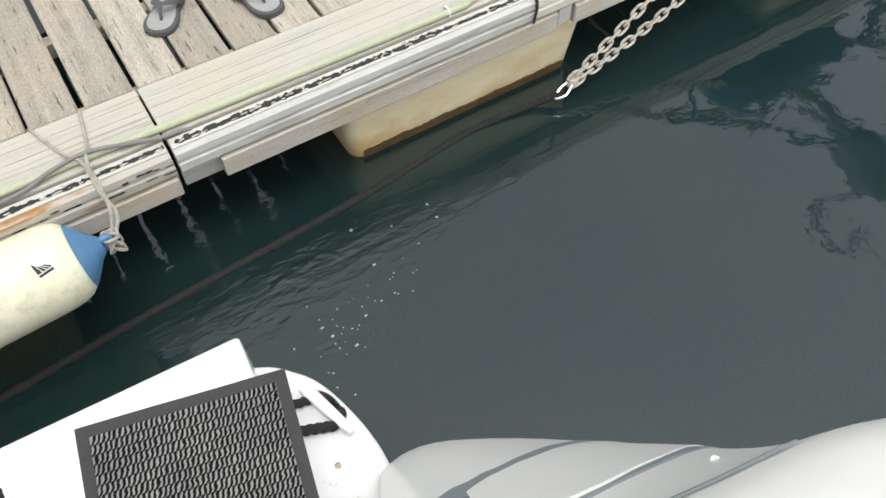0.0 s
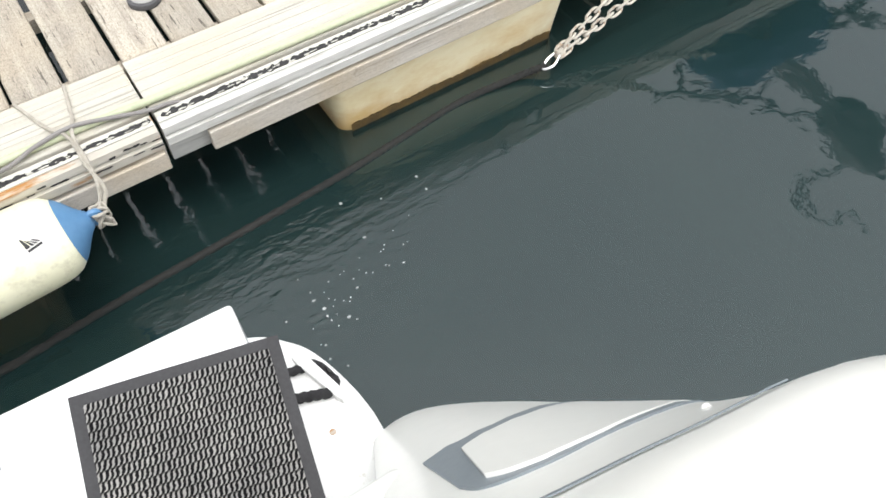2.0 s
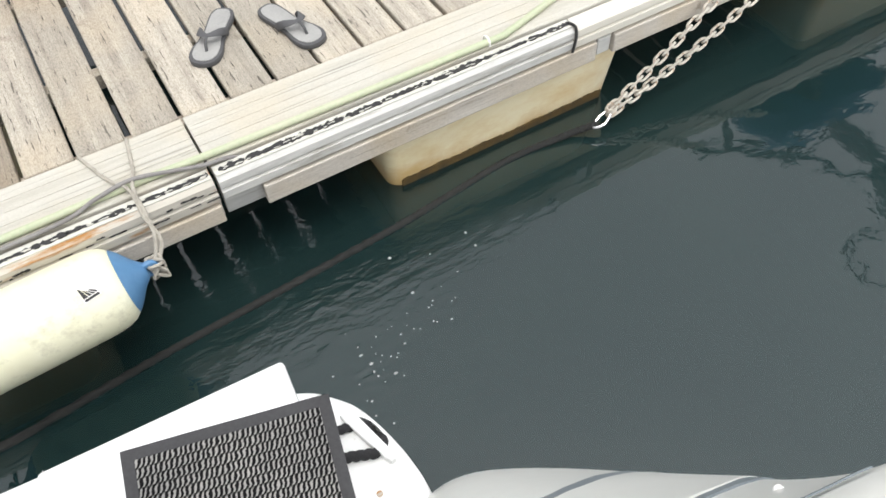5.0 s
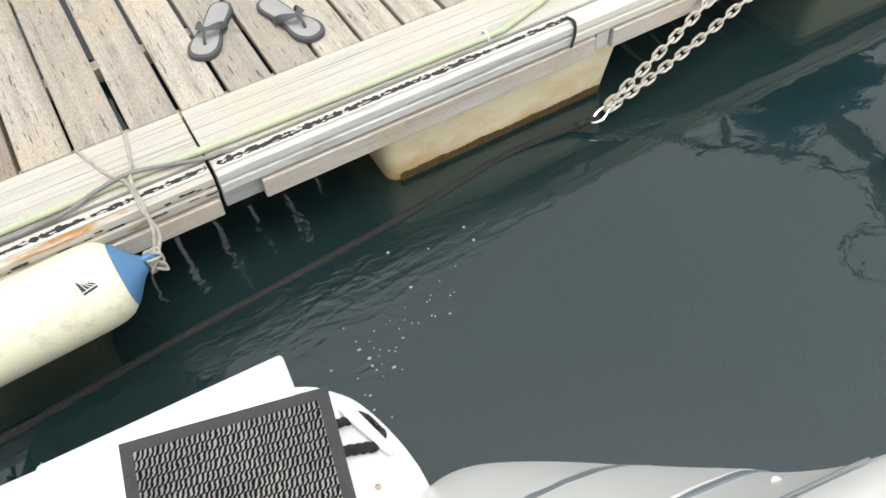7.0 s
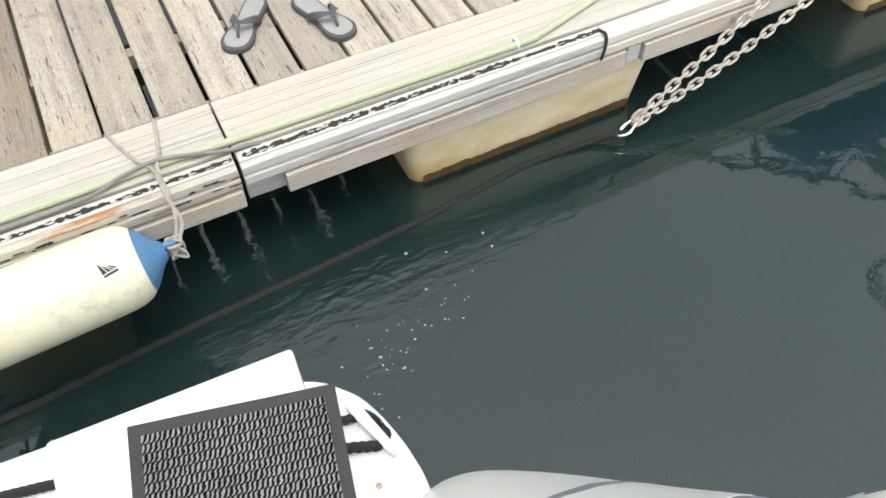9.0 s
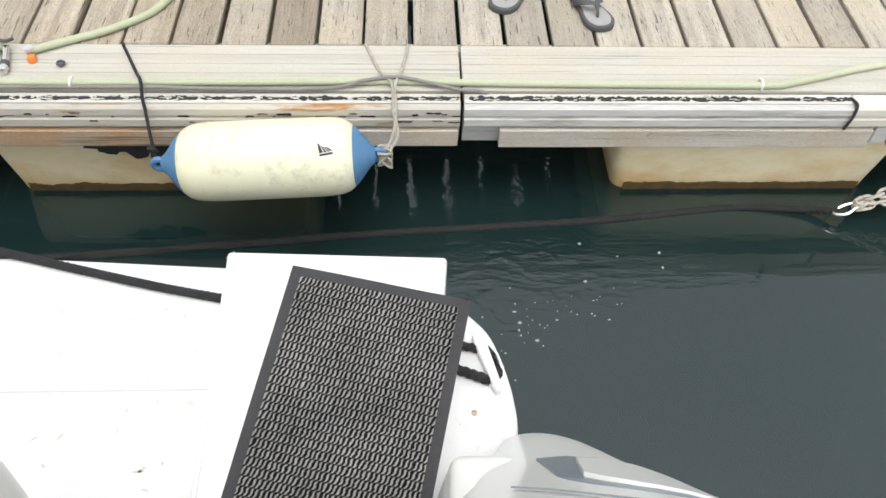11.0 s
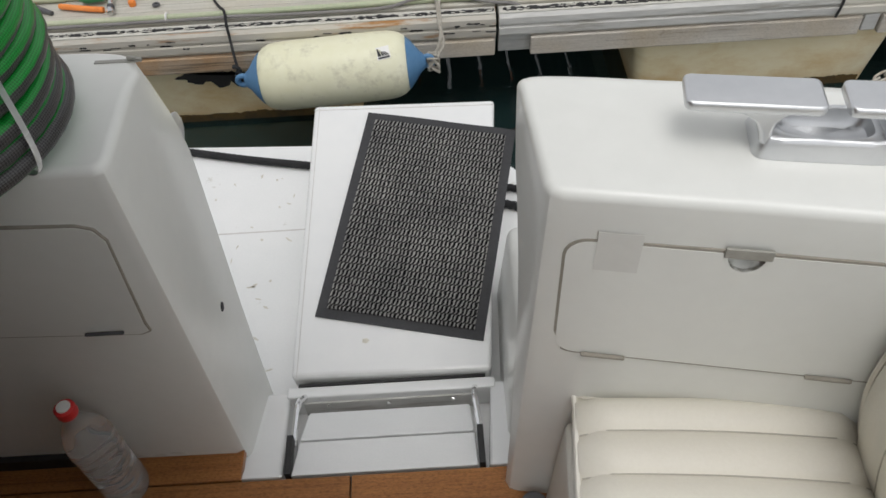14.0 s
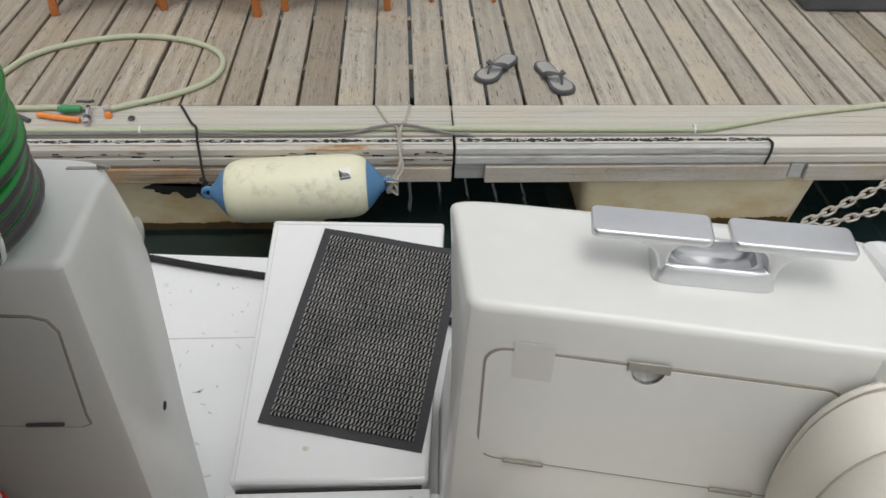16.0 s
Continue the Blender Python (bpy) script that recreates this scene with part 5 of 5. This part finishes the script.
# ropes of the fender
rope = thing("fender_rope", "frayed grey rope tying the fender to the dock", "rope", group="fender ropes")
part("strand", tube(smooth_path([(-0.252, -0.222, 0.352), (-0.212, -0.16, 0.41), (-0.205, -0.098, 0.452), (-0.207, -0.06, 0.478), (-0.202, -0.02, 0.497), (-0.185, 0.06, 0.475), (-0.167, 0.18, 0.472), (-0.166, 0.196, 0.44)], 6), 0.0052, 9, lay=260, lumps=0.22), GREYROPE, rope)
part("strand", tube(smooth_path([(-0.252, -0.215, 0.352), (-0.200, -0.165, 0.40), (-0.212, -0.105, 0.448), (-0.212, -0.058, 0.476), (-0.222, -0.02, 0.495), (-0.255, 0.05, 0.475), (-0.302, 0.18, 0.472), (-0.303, 0.196, 0.44)], 6), 0.0052, 9, lay=260, lumps=0.22), GREYROPE, rope)
knot = []
for k in range(70):
    a = k * 0.42
    knot.append((-0.238 + 0.020 * math.cos(a * 1.3), -0.205 + 0.020 * math.sin(a), 0.356 + 0.030 * math.sin(a * 0.71)))
part("knot", tube(knot, 0.0045, 7), GREYROPE, rope, "bunched knot")
rope2 = thing("fender_rope", "thin black rope tying the fender to the dock", "rope", group="fender ropes")
part("strand", tube(smooth_path([(-0.925, -0.215, 0.330), (-0.935, -0.19, 0.37), (-0.957, -0.105, 0.432), (-0.965, -0.075, 0.466), (-0.975, -0.02, 0.497), (-1.01, 0.05, 0.475), (-1.075, 0.18, 0.473), (-1.078, 0.197, 0.44)], 6), 0.0050, 8, lay=300, lumps=0.12), BLACKROPE, rope2)
knot = []
for k in range(50):
    a = k * 0.5
    knot.append((-0.938 + 0.010 * math.cos(a * 1.2), -0.19 + 0.010 * math.sin(a), 0.352 + 0.030 * math.sin(a * 0.45)))
part("knot", tube(knot, 0.0045, 7), BLACKROPE, rope2, "bunched knot")

# ---- hose, cable and tools on the edge board ----
hose = thing("garden_hose", "faded green garden hose clipped along the dock edge", "garden hose")
run = [(X0, -0.012, 0.482), (-2.4, -0.010, 0.482), (-1.6, -0.012, 0.482), (-1.18, -0.014, 0.482), (-0.6, -0.010, 0.482), (-0.2, -0.004, 0.482), (0.0, -0.010, 0.482), (0.4, -0.016, 0.482), (0.94, -0.020, 0.482), (1.03, -0.010, 0.482), (1.12, 0.015, 0.482), (1.37, 0.085, 0.482), (1.81, 0.170, 0.482), (2.4, 0.29, 0.482), (3.2, 0.33, 0.482), (X1, 0.4, 0.482)]
part("hose_run", tube(smooth_path(run, 8), 0.0115, 10), GREENHOSE, hose, smooth=True)
loop = [(-1.36, 0.128, 0.484), (-1.25, 0.185, 0.483), (-1.13, 0.245, 0.483), (-1.01, 0.345, 0.483), (-0.965, 0.47, 0.483), (-0.99, 0.60, 0.483), (-1.09, 0.70, 0.483), (-1.25, 0.765, 0.483), (-1.45, 0.775, 0.483), (-1.66, 0.70, 0.483), (-1.80, 0.58, 0.483), (-1.88, 0.38, 0.483), (-2.05, 0.2, 0.483), (-2.6, 0.12, 0.483), (-4.5, 0.10, 0.483)]
loop_ob = thing("garden_hose", "faded green hose lying in a loop on the decking", "garden hose")
part("hose_run", tube(smooth_path(loop, 10), 0.0125, 10), GREENHOSE, loop_ob, smooth=True)
stub = thing("garden_hose", "faded green hose end lying on the edge board", "garden hose")
part("hose_run", tube(smooth_path([(-1.42, 0.150, 0.482), (-1.6, 0.155, 0.482), (-1.9, 0.15, 0.482), (-4.5, 0.17, 0.482)], 8), 0.0115, 10), GREENHOSE, stub, smooth=True)
for x in (-1.185, 0.942):
    clip = thing("hose_clip", "white plastic clip holding the hose", "clip", group="hose clips")
    part("strap", tube(smooth_path([(x, 0.004, 0.474), (x, 0.000, 0.490), (x, -0.015, 0.4955), (x, -0.028, 0.488), (x, -0.031, 0.476), (x, -0.034, 0.4745)], 4), 0.0042, 6, (1, 0, 0)), WHITEP, clip)
cable = thing("power_cable", "grey power cable lying along the dock edge", "cable")
part("sheath", tube(smooth_path([(X0, -0.036, 0.478), (-1.6, -0.032, 0.478), (-1.05, -0.030, 0.478), (-0.93, -0.034, 0.482), (-0.75, -0.036, 0.478), (-0.42, -0.034, 0.478), (-0.30, -0.016, 0.494), (-0.20, -0.006, 0.500), (-0.10, -0.022, 0.490), (-0.01, -0.038, 0.478), (0.05, -0.036, 0.470), (0.09, -0.037, 0.455)], 8), 0.0060, 8), CABLE, cable, smooth=True)
# spray gun and connectors
gun = thing("hose_nozzle", "green and orange hose spray gun on the edge board", "hose nozzle")
part("body", tube(smooth_path([(-1.53, 0.128, 0.492), (-1.49, 0.122, 0.495), (-1.44, 0.120, 0.496)], 4), [0.011, 0.013, 0.016, 0.018, 0.017, 0.016, 0.015, 0.014, 0.012], 10), GREENP, gun, "green plastic body", smooth=True)
part("handle", tube(smooth_path([(-1.60, 0.098, 0.484), (-1.54, 0.080, 0.486), (-1.47, 0.066, 0.484), (-1.43, 0.060, 0.483)], 5), 0.0105, 8), ORANGE, gun, "orange plastic handle", smooth=True)
part("trigger", tube(smooth_path([(-1.47, 0.17, 0.50), (-1.44, 0.15, 0.512), (-1.415, 0.14, 0.515), (-1.405, 0.165, 0.505)], 4), 0.006, 8), DARKBOX, gun, "dark trigger", smooth=True)
part("barrel", tube([(-1.418, 0.135, 0.495), (-1.408, 0.085, 0.490), (-1.400, 0.040, 0.486), (-1.397, 0.030, 0.486)], [0.010, 0.010, 0.013, 0.010], 12), CHROME, gun, "grey connector barrel", smooth=True)
part("collar", tube([(-1.404, 0.070, 0.489), (-1.402, 0.055, 0.488)], 0.0135, 12), DARKBOX, gun)
tap = thing("hose_connector", "orange and grey hose connector on the edge board", "hose connector")
part("socket", lathe([(0.0, 0), (0.013, 0), (0.014, 0.014), (0.011, 0.020), (0.0, 0.020)], 18, "z", (-1.335, 0.098, 0.4705)), ORANGE, tap, "faded orange socket", smooth=True)
part("ring", lathe([(0.008, 0), (0.014, 0), (0.014, 0.012), (0.008, 0.012)], 18, "z", (-1.347, 0.126, 0.491)), CLEATM, tap, "grey ring")
ring = thing("hose_ring", "small black plastic ring on the edge board", "ring")
part("band", tube([(-1.243 + 0.010 * math.cos(a), 0.080 + 0.010 * math.sin(a), 0.479) for a in (k * math.pi / 8 for k in range(17))], 0.0045, 6), DARKBOX, ring)
knife = thing("tool_handle", "red and black tool handle on the edge board", "tool")
part("grip", tube(smooth_path([(-1.93, 0.215, 0.481), (-1.86, 0.185, 0.483), (-1.76, 0.140, 0.483), (-1.70, 0.105, 0.482)], 4), 0.011, 8), REDORANGE, knife, "red-orange grip", smooth=True)
part("grip", tube(smooth_path([(-1.86, 0.060, 0.481), (-1.80, 0.110, 0.483), (-1.75, 0.135, 0.483)], 4), 0.010, 8), REDORANGE, knife, "red-orange grip", smooth=True)
part("tip", tube([(-1.705, 0.108, 0.482), (-1.66, 0.083, 0.481), (-1.62, 0.061, 0.480)], [0.011, 0.011, 0.008], 8), DARKBOX, knife, "black tip")


# ---- sandals ----
def ribbon(pts, widths, thick, across):
    """A flat strap along pts: its width lies along the across direction of each point."""
    secs = []
    for k, q in enumerate(pts):
        d = (Vector(pts[min(k + 1, len(pts) - 1)]) - Vector(pts[max(k - 1, 0)])).normalized()
        w = Vector(across) - d * d.dot(Vector(across))
        w.normalize()
        u = d.cross(w)
        h = float(np.interp(k / (len(pts) - 1), [i / (len(widths) - 1) for i in range(len(widths))], widths)) / 2
        q = Vector(q)
        secs.append([q + w * (h * math.cos(a)) + u * (thick / 2 * math.sin(a)) for a in (i * math.pi / 6 for i in range(12))])
    return loft(secs)


def sandal(m, side):
    e = thing("flip_flop", "grey foam flip-flop sandal with dark straps on the decking", "sandal", group="pair of flip-flops")
    half = [(-0.142, 0.012), (-0.134, 0.028), (-0.110, 0.039), (-0.07, 0.040), (-0.02, 0.037), (0.03, 0.042), (0.07, 0.051), (0.105, 0.050), (0.130, 0.036), (0.141, 0.014)]
    line_ = [(w + 0.004 * side * math.sin(y * 11), y) for y, w in half] + [(-w + 0.004 * side * math.sin(y * 11), y) for y, w in reversed(half)]
    out = [(v.x, v.y) for v in smooth_path([(x, y, 0) for x, y in line_ + line_[:1]], 4)][:-1]
    part("sole", prism(out, 0.0, 0.019, 0.004), SOLE, e, "dark grey sole", smooth=True)
    part("footbed", prism([(x * 0.80, y * 0.92) for x, y in out], 0.0185, 0.0215, 0.0012), FOAM, e, "lighter grey ribbed footbed", smooth=True)
    for sx in (-1, 1):
        pts_ = smooth_path([(0.0, 0.050, 0.053), (0.018 * sx, 0.042, 0.053), (0.034 * sx, 0.022, 0.045), (0.042 * sx, -0.002, 0.030), (0.043 * sx, -0.022, 0.010)], 5)
        part("strap", ribbon(pts_, [0.020, 0.024, 0.026, 0.026, 0.024], 0.006, (0, 1, 0)), SOLE, e, "dark rubber strap", smooth=True)
    part("toe_post", tube(smooth_path([(0, 0.054, 0.052), (0, 0.074, 0.042), (0, 0.084, 0.019)], 4), 0.005, 8), SOLE, e, smooth=True)
    e.matrix_basis = m
    return e


sandal(pose(0.216, 0.480, 0.4705, 0, 0, 146), 1)
sandal(pose(0.451, 0.398, 0.4705, 0, 0, 195), -1)


# ---- chain and mooring line ----
chain = thing("mooring_chain", "rusting galvanised mooring chain from the dock to the water", "chain")


def chain_run(a, b, sag, n_):
    a, b = Vector(a), Vector(b)
    link = []
    for k in range(24):
        t = 2 * math.pi * k / 24
        link.append((0.0205 * math.cos(t) + 0.0085 * (1 if math.cos(t) > 0 else -1), 0.0135 * math.sin(t), 0))
    me = None
    for i in range(n_):
        f0, f1 = i / n_, (i + 1) / n_
        p = a.lerp(b, f0) - Vector((0, 0, sag * math.sin(math.pi * f0)))
        q = a.lerp(b, f1) - Vector((0, 0, sag * math.sin(math.pi * f1)))
        d = (q - p).normalized()
        if me is None:
            o = part("link", tube(link + [link[0]], 0.0052, 6), GALV, chain, smooth=True)
            me = o.data
        else:
            o = new("link", me)
            o.parent = chain
        rot = d.to_track_quat("X", "Z").to_matrix().to_4x4()
        o.matrix_basis = Matrix.Translation((p + q) / 2) @ rot @ pose(0, 0, 0, 35 + (90 if i % 2 else 0) + random.uniform(-12, 12), 0, 0)


chain_run((1.385, -0.155, 0.075), (2.03, -0.115, 0.50), 0.012, 19)
chain_run((1.395, -0.165, 0.070), (2.42, -0.115, 0.50), 0.05, 27)
part("lashing", tube([(1.395 + 0.018 * math.cos(k * 0.7), -0.158 + 0.016 * math.sin(k * 0.7), 0.05 + 0.045 * k / 40) for k in range(40)], 0.004, 6), RUSTY, chain, "rusty wire lashing")
shackle = thing("shackle", "bright steel thimble on the mooring line", "shackle")
part("bow", tube(smooth_path([(1.385, -0.150, 0.072), (1.345, -0.150, 0.055), (1.310, -0.168, 0.040), (1.345, -0.185, 0.050), (1.385, -0.168, 0.070)], 6), 0.0055, 8), CHROME, shackle, smooth=True)
line = thing("mooring_line", "dark weedy mooring line lying along the water", "rope")
wet = smooth_path([(1.33, -0.165, 0.040), (1.22, -0.13, 0.012), (0.99, -0.108, -0.004), (0.74, -0.135, -0.006), (0.49, -0.165, -0.004), (0.05, -0.198, -0.003), (-0.34, -0.225, -0.003), (-0.86, -0.275, -0.003), (-1.6, -0.33, -0.004), (-3.0, -0.40, -0.004), (-4.5, -0.42, -0.004)], 30)
part("strand", tube([v + Vector((0, 0, 0.005)) for v in wet], 0.0125, 10, lay=95, lumps=0.20), WETROPE, line, smooth=True)

# black stern line across the platform
stern = thing("stern_line", "thick black rope lying across the swim platform", "rope")
part("strand", tube(smooth_path([(-0.57, -0.790, 0.424), (-0.62, -0.776, 0.424), (-0.80, -0.735, 0.424), (-1.0, -0.682, 0.424), (-1.18, -0.632, 0.424), (-1.32, -0.60, 0.43), (-1.7, -0.52, 0.44), (-2.6, -0.30, 0.46), (-3.3, -0.03, 0.50)], 24), 0.0115, 10, lay=120, lumps=0.10), BLACKROPE, stern, smooth=True)
tail = thing("stern_line", "short loops of black rope through the platform slot", "rope")
part("strand", tube(smooth_path([(-0.13, -0.890, 0.424), (-0.085, -0.903, 0.424), (-0.045, -0.916, 0.424), (0.000, -0.926, 0.422), (0.028, -0.932, 0.414), (0.040, -0.945, 0.37)], 10), 0.0105, 10, lay=110, lumps=0.14), BLACKROPE, tail, smooth=True)
part("strand", tube(smooth_path([(-0.13, -0.962, 0.424), (-0.054, -0.983, 0.424), (-0.010, -1.000, 0.424), (0.018, -1.010, 0.424), (0.036, -1.000, 0.418), (0.046, -0.978, 0.404), (0.042, -0.950, 0.36)], 10), 0.0120, 10, lay=110, lumps=0.14), BLACKROPE, tail, smooth=True)


# ---- bubbles on the water ----
rnd = random.Random(21)
bm = bmesh.new()
for k in range(48):
    t = rnd.random()
    x, y = 0.06 + 0.55 * t + rnd.gauss(0, 0.07), -0.70 + 0.33 * t + rnd.gauss(0, 0.07)
    if x < -0.02 or y > -0.2:
        continue
    r_ = rnd.choice((0.0015, 0.002, 0.002, 0.0025, 0.003, 0.0045))
    bmesh.ops.create_icosphere(bm, subdivisions=1, radius=r_, matrix=Matrix.Translation((x, y, 0.0005)) @ Matrix.Diagonal((rnd.uniform(0.8, 1.8), rnd.uniform(0.8, 1.4), 0.5, 1)))
foam = part("foam_bubbles", bm, STRAPM, smooth=True)
tagged(foam, "scattered small bubbles floating on the water", "bubbles", kind="stuff")


# ---- chairs on the dock ----
def rod(a, b, r, m, e, name, sides=8):
    return part(name, tube([a, Vector(a).lerp(Vector(b), 0.5), b], r, sides), m, e)


def beam(a, b, w, m, e, name):
    """A square bar from a to b."""
    a, b = Vector(a), Vector(b)
    ob = part(name, slab(-w / 2, w / 2, 0, (b - a).length, -w / 2, w / 2, 0.003, 1), m, e)
    ob.matrix_basis = Matrix.Translation(a) @ (b - a).to_track_quat("Y", "Z").to_matrix().to_4x4()
    return ob


def chair(m):
    e = thing("folding_chair", "orange-stained wooden folding chair with crossed legs", "chair", group="chairs on the dock")
    w, d, h = 0.25, 0.21, 0.44
    for sy in (-1, 1):
        for sx in (-1, 1):
            beam((sx * w, sy * d, 0.0), (sx * w * 0.90, sy * d, h), 0.034, CHAIRWOOD, e, "leg")
        beam((-w * 0.97, sy * d + 0.02, 0.10), (w * 0.4, sy * d + 0.02, h - 0.03), 0.028, CHAIRWOOD, e, "brace")
        beam((w * 0.97, sy * d - 0.012, 0.10), (-w * 0.4, sy * d - 0.012, h - 0.03), 0.028, CHAIRWOOD, e, "brace")
    for sx in (-1, 1):
        beam((sx * w * 0.93, -d, 0.22), (sx * w * 0.93, d, 0.22), 0.026, CHAIRWOOD, e, "stretcher")
        beam((sx * w * 0.90, d, h), (sx * w * 0.90, d + 0.07, h + 0.42), 0.030, CHAIRWOOD, e, "back_post")
    part("seat", slab(-w, w, -d - 0.02, d + 0.02, h, h + 0.022, 0.006), CHAIRWOOD, e)
    part("backrest", slab(-w * 0.9, w * 0.9, d + 0.035, d + 0.055, h + 0.24, h + 0.40, 0.006), CHAIRWOOD, e)
    e.matrix_basis = m
    return e


first = chair(pose(-1.62, 1.275, 0.4705, 0, 0, 8))
copy_thing(first, pose(-1.075, 1.285, 0.4705, 0, 0, -14))
copy_thing(first, pose(-0.52, 1.31, 0.4705, 0, 0, 2))
slim = thing("side_table", "small slim-legged wooden table on the dock", "table")
for x in (-0.045, 0.270):
    for y in (1.205, 1.46):
        beam((x, y, 0.4705), (x * 0.9 + 0.01, y, 0.98), 0.020, CHAIRWOOD, slim, "leg")
part("tabletop", slab(-0.07, 0.295, 1.18, 1.49, 0.98, 1.0, 0.005), CHAIRWOOD, slim)
crate = thing("dark_crate", "dark grey plastic box standing on the decking", "box")
part("body", slab(1.84, 2.50, 1.10, 1.52, 0.4705, 0.80, 0.02, 3), DARKBOX, crate)
part("lid", slab(1.82, 2.52, 1.08, 1.54, 0.802, 0.84, 0.012, 3), DARKBOX, crate)
rp = thing("rope_pile", "pale coiled rope at the far dock edge", "rope")
part("strand", tube([(-2.02 + (0.12 - 0.0009 * k) * math.cos(k * 0.3), 1.62 + (0.10 - 0.0008 * k) * math.sin(k * 0.3), 0.487 + 0.0007 * k) for k in range(100)], 0.010, 7), GREYROPE, rp, smooth=True)

# ---- guessed sailing boat across the dock, seen only mirrored in the water ----
sail = thing("sailing_boat", "sailing boat put together for its reflection, with dark hull, blue sail cover and rigging", "boat")


def hull_ring(bow, near, far, z):
    return [(bow, near + 0.6, z), (bow + 0.35, near + 0.2, z), (bow + 1.0, near + 0.04, z), (bow + 2.2, near, z), (16.0, near, z), (16.0, far, z), (bow + 2.2, far, z), (bow + 0.5, far - 0.5, z)]


# made-up hull gives the broad dark reflection; spars follow the mirrored lines
part("hull", loft([hull_ring(6.4, 3.0, 5.4, -0.3), hull_ring(5.9, 2.75, 5.6, 1.6), hull_ring(5.3, 2.45, 5.8, 4.1), hull_ring(5.15, 2.40, 5.9, 4.35), hull_ring(5.2, 2.46, 5.85, 4.36)]), SPAR, sail, "unseen dark green hull added for the dark reflection in the water")
part("sail_cover", tube(smooth_path([(6.05, 2.45, 4.40), (6.6, 2.45, 4.68), (7.1, 2.45, 4.85), (7.6, 2.45, 4.88), (8.1, 2.45, 4.86), (8.3, 2.45, 4.80)], 6), [0.08 + 0.30 * min(1, i / 8) for i in range(31)], 14), BLUECLOTH, sail, "blue sail cover", smooth=True)
rod((7.1, 2.4, 4.4), (15.6, 2.4, 13.2), 0.12, SPAR, sail, "mast", 12)
part("boom", tube(smooth_path([(5.5, 2.4, 4.62), (6.69, 2.4, 5.29), (8.16, 2.4, 6.38), (10.41, 2.4, 8.15), (11.44, 2.4, 8.9)], 6), 0.065, 8), SPAR, sail, "dark boom")
for a, b, r_ in (((8.27, 2.4, 5.56), (9.9, 2.4, 4.98), 0.05), ((8.33, 2.4, 4.89), (10.3, 2.4, 5.71), 0.06), ((8.2, 2.4, 4.7), (10.9, 2.4, 6.2), 0.03), ((9.1, 2.4, 4.4), (9.4, 2.4, 5.3), 0.07), ((7.6, 2.4, 5.2), (7.5, 2.4, 6.0), 0.04), ((5.8, 2.4, 4.36), (6.0, 2.4, 4.9), 0.05), ((8.3, 2.4, 5.5), (7.9, 2.4, 6.2), 0.03)):
    rod(a, b, r_, SPAR, sail, "stay", 6)
part("furled_sail", tube(smooth_path([(10.5, 2.4, 7.95), (11.6, 2.4, 8.9), (12.8, 2.4, 10.2), (14.6, 2.4, 12.1)], 6), [0.13 + 0.36 * math.sin(math.pi * min(1, i / 18)) ** 0.7 * (1 + 0.2 * math.sin(i * 2.1)) for i in range(19)], 12), SPAR, sail, "dark furled sail", smooth=True)
part("slack_line", tube(smooth_path([(13.05, 2.4, 11.0), (11.67, 2.4, 10.3), (11.07, 2.4, 10.22), (12.6, 2.4, 12.4), (15.03, 2.4, 14.89), (14.03, 2.4, 13.14), (15.1, 2.4, 14.1), (19.0, 2.4, 18.4)], 8), 0.05, 6), SPAR, sail, "slack line")

# ---- decking boards, last ----
n0, n1 = int(X0 / PITCH), int(X1 / PITCH)
shared = {DECK: [], DECK_DARK: []}
rnd = random.Random(11)
for m, kept in shared.items():
    for k in range(5):
        bm = slab(-PITCH / 2 + 0.0065 + rnd.uniform(0, 0.0015), PITCH / 2 - 0.0065 - rnd.uniform(0, 0.0015), 0.190, BACK, DZ - 0.028, DZ, 0.0035, 1)
        o = part("plank", bm, m, dock)
        kept.append(o.data)
        bpy.data.objects.remove(o)
# the dirtier, shade-toned boards lie mostly at the chairs' end
for k in range(n0, n1):
    o = new("plank", rnd.choice(shared[DECK_DARK if k < -5 or k in (-4, 13, 17) else DECK]))
    o.parent = dock
    pitch = 0.1520 if k >= 0 else 0.1555
    o.matrix_basis = pose((k + 0.5) * pitch, rnd.uniform(-0.002, 0.002), rnd.uniform(-0.0015, 0.0015), rnd.uniform(-0.05, 0.05), rnd.uniform(-0.5, 0.5), rnd.uniform(-0.06, 0.06)) @ Matrix.Diagonal((pitch / PITCH, 1, 1, 1))
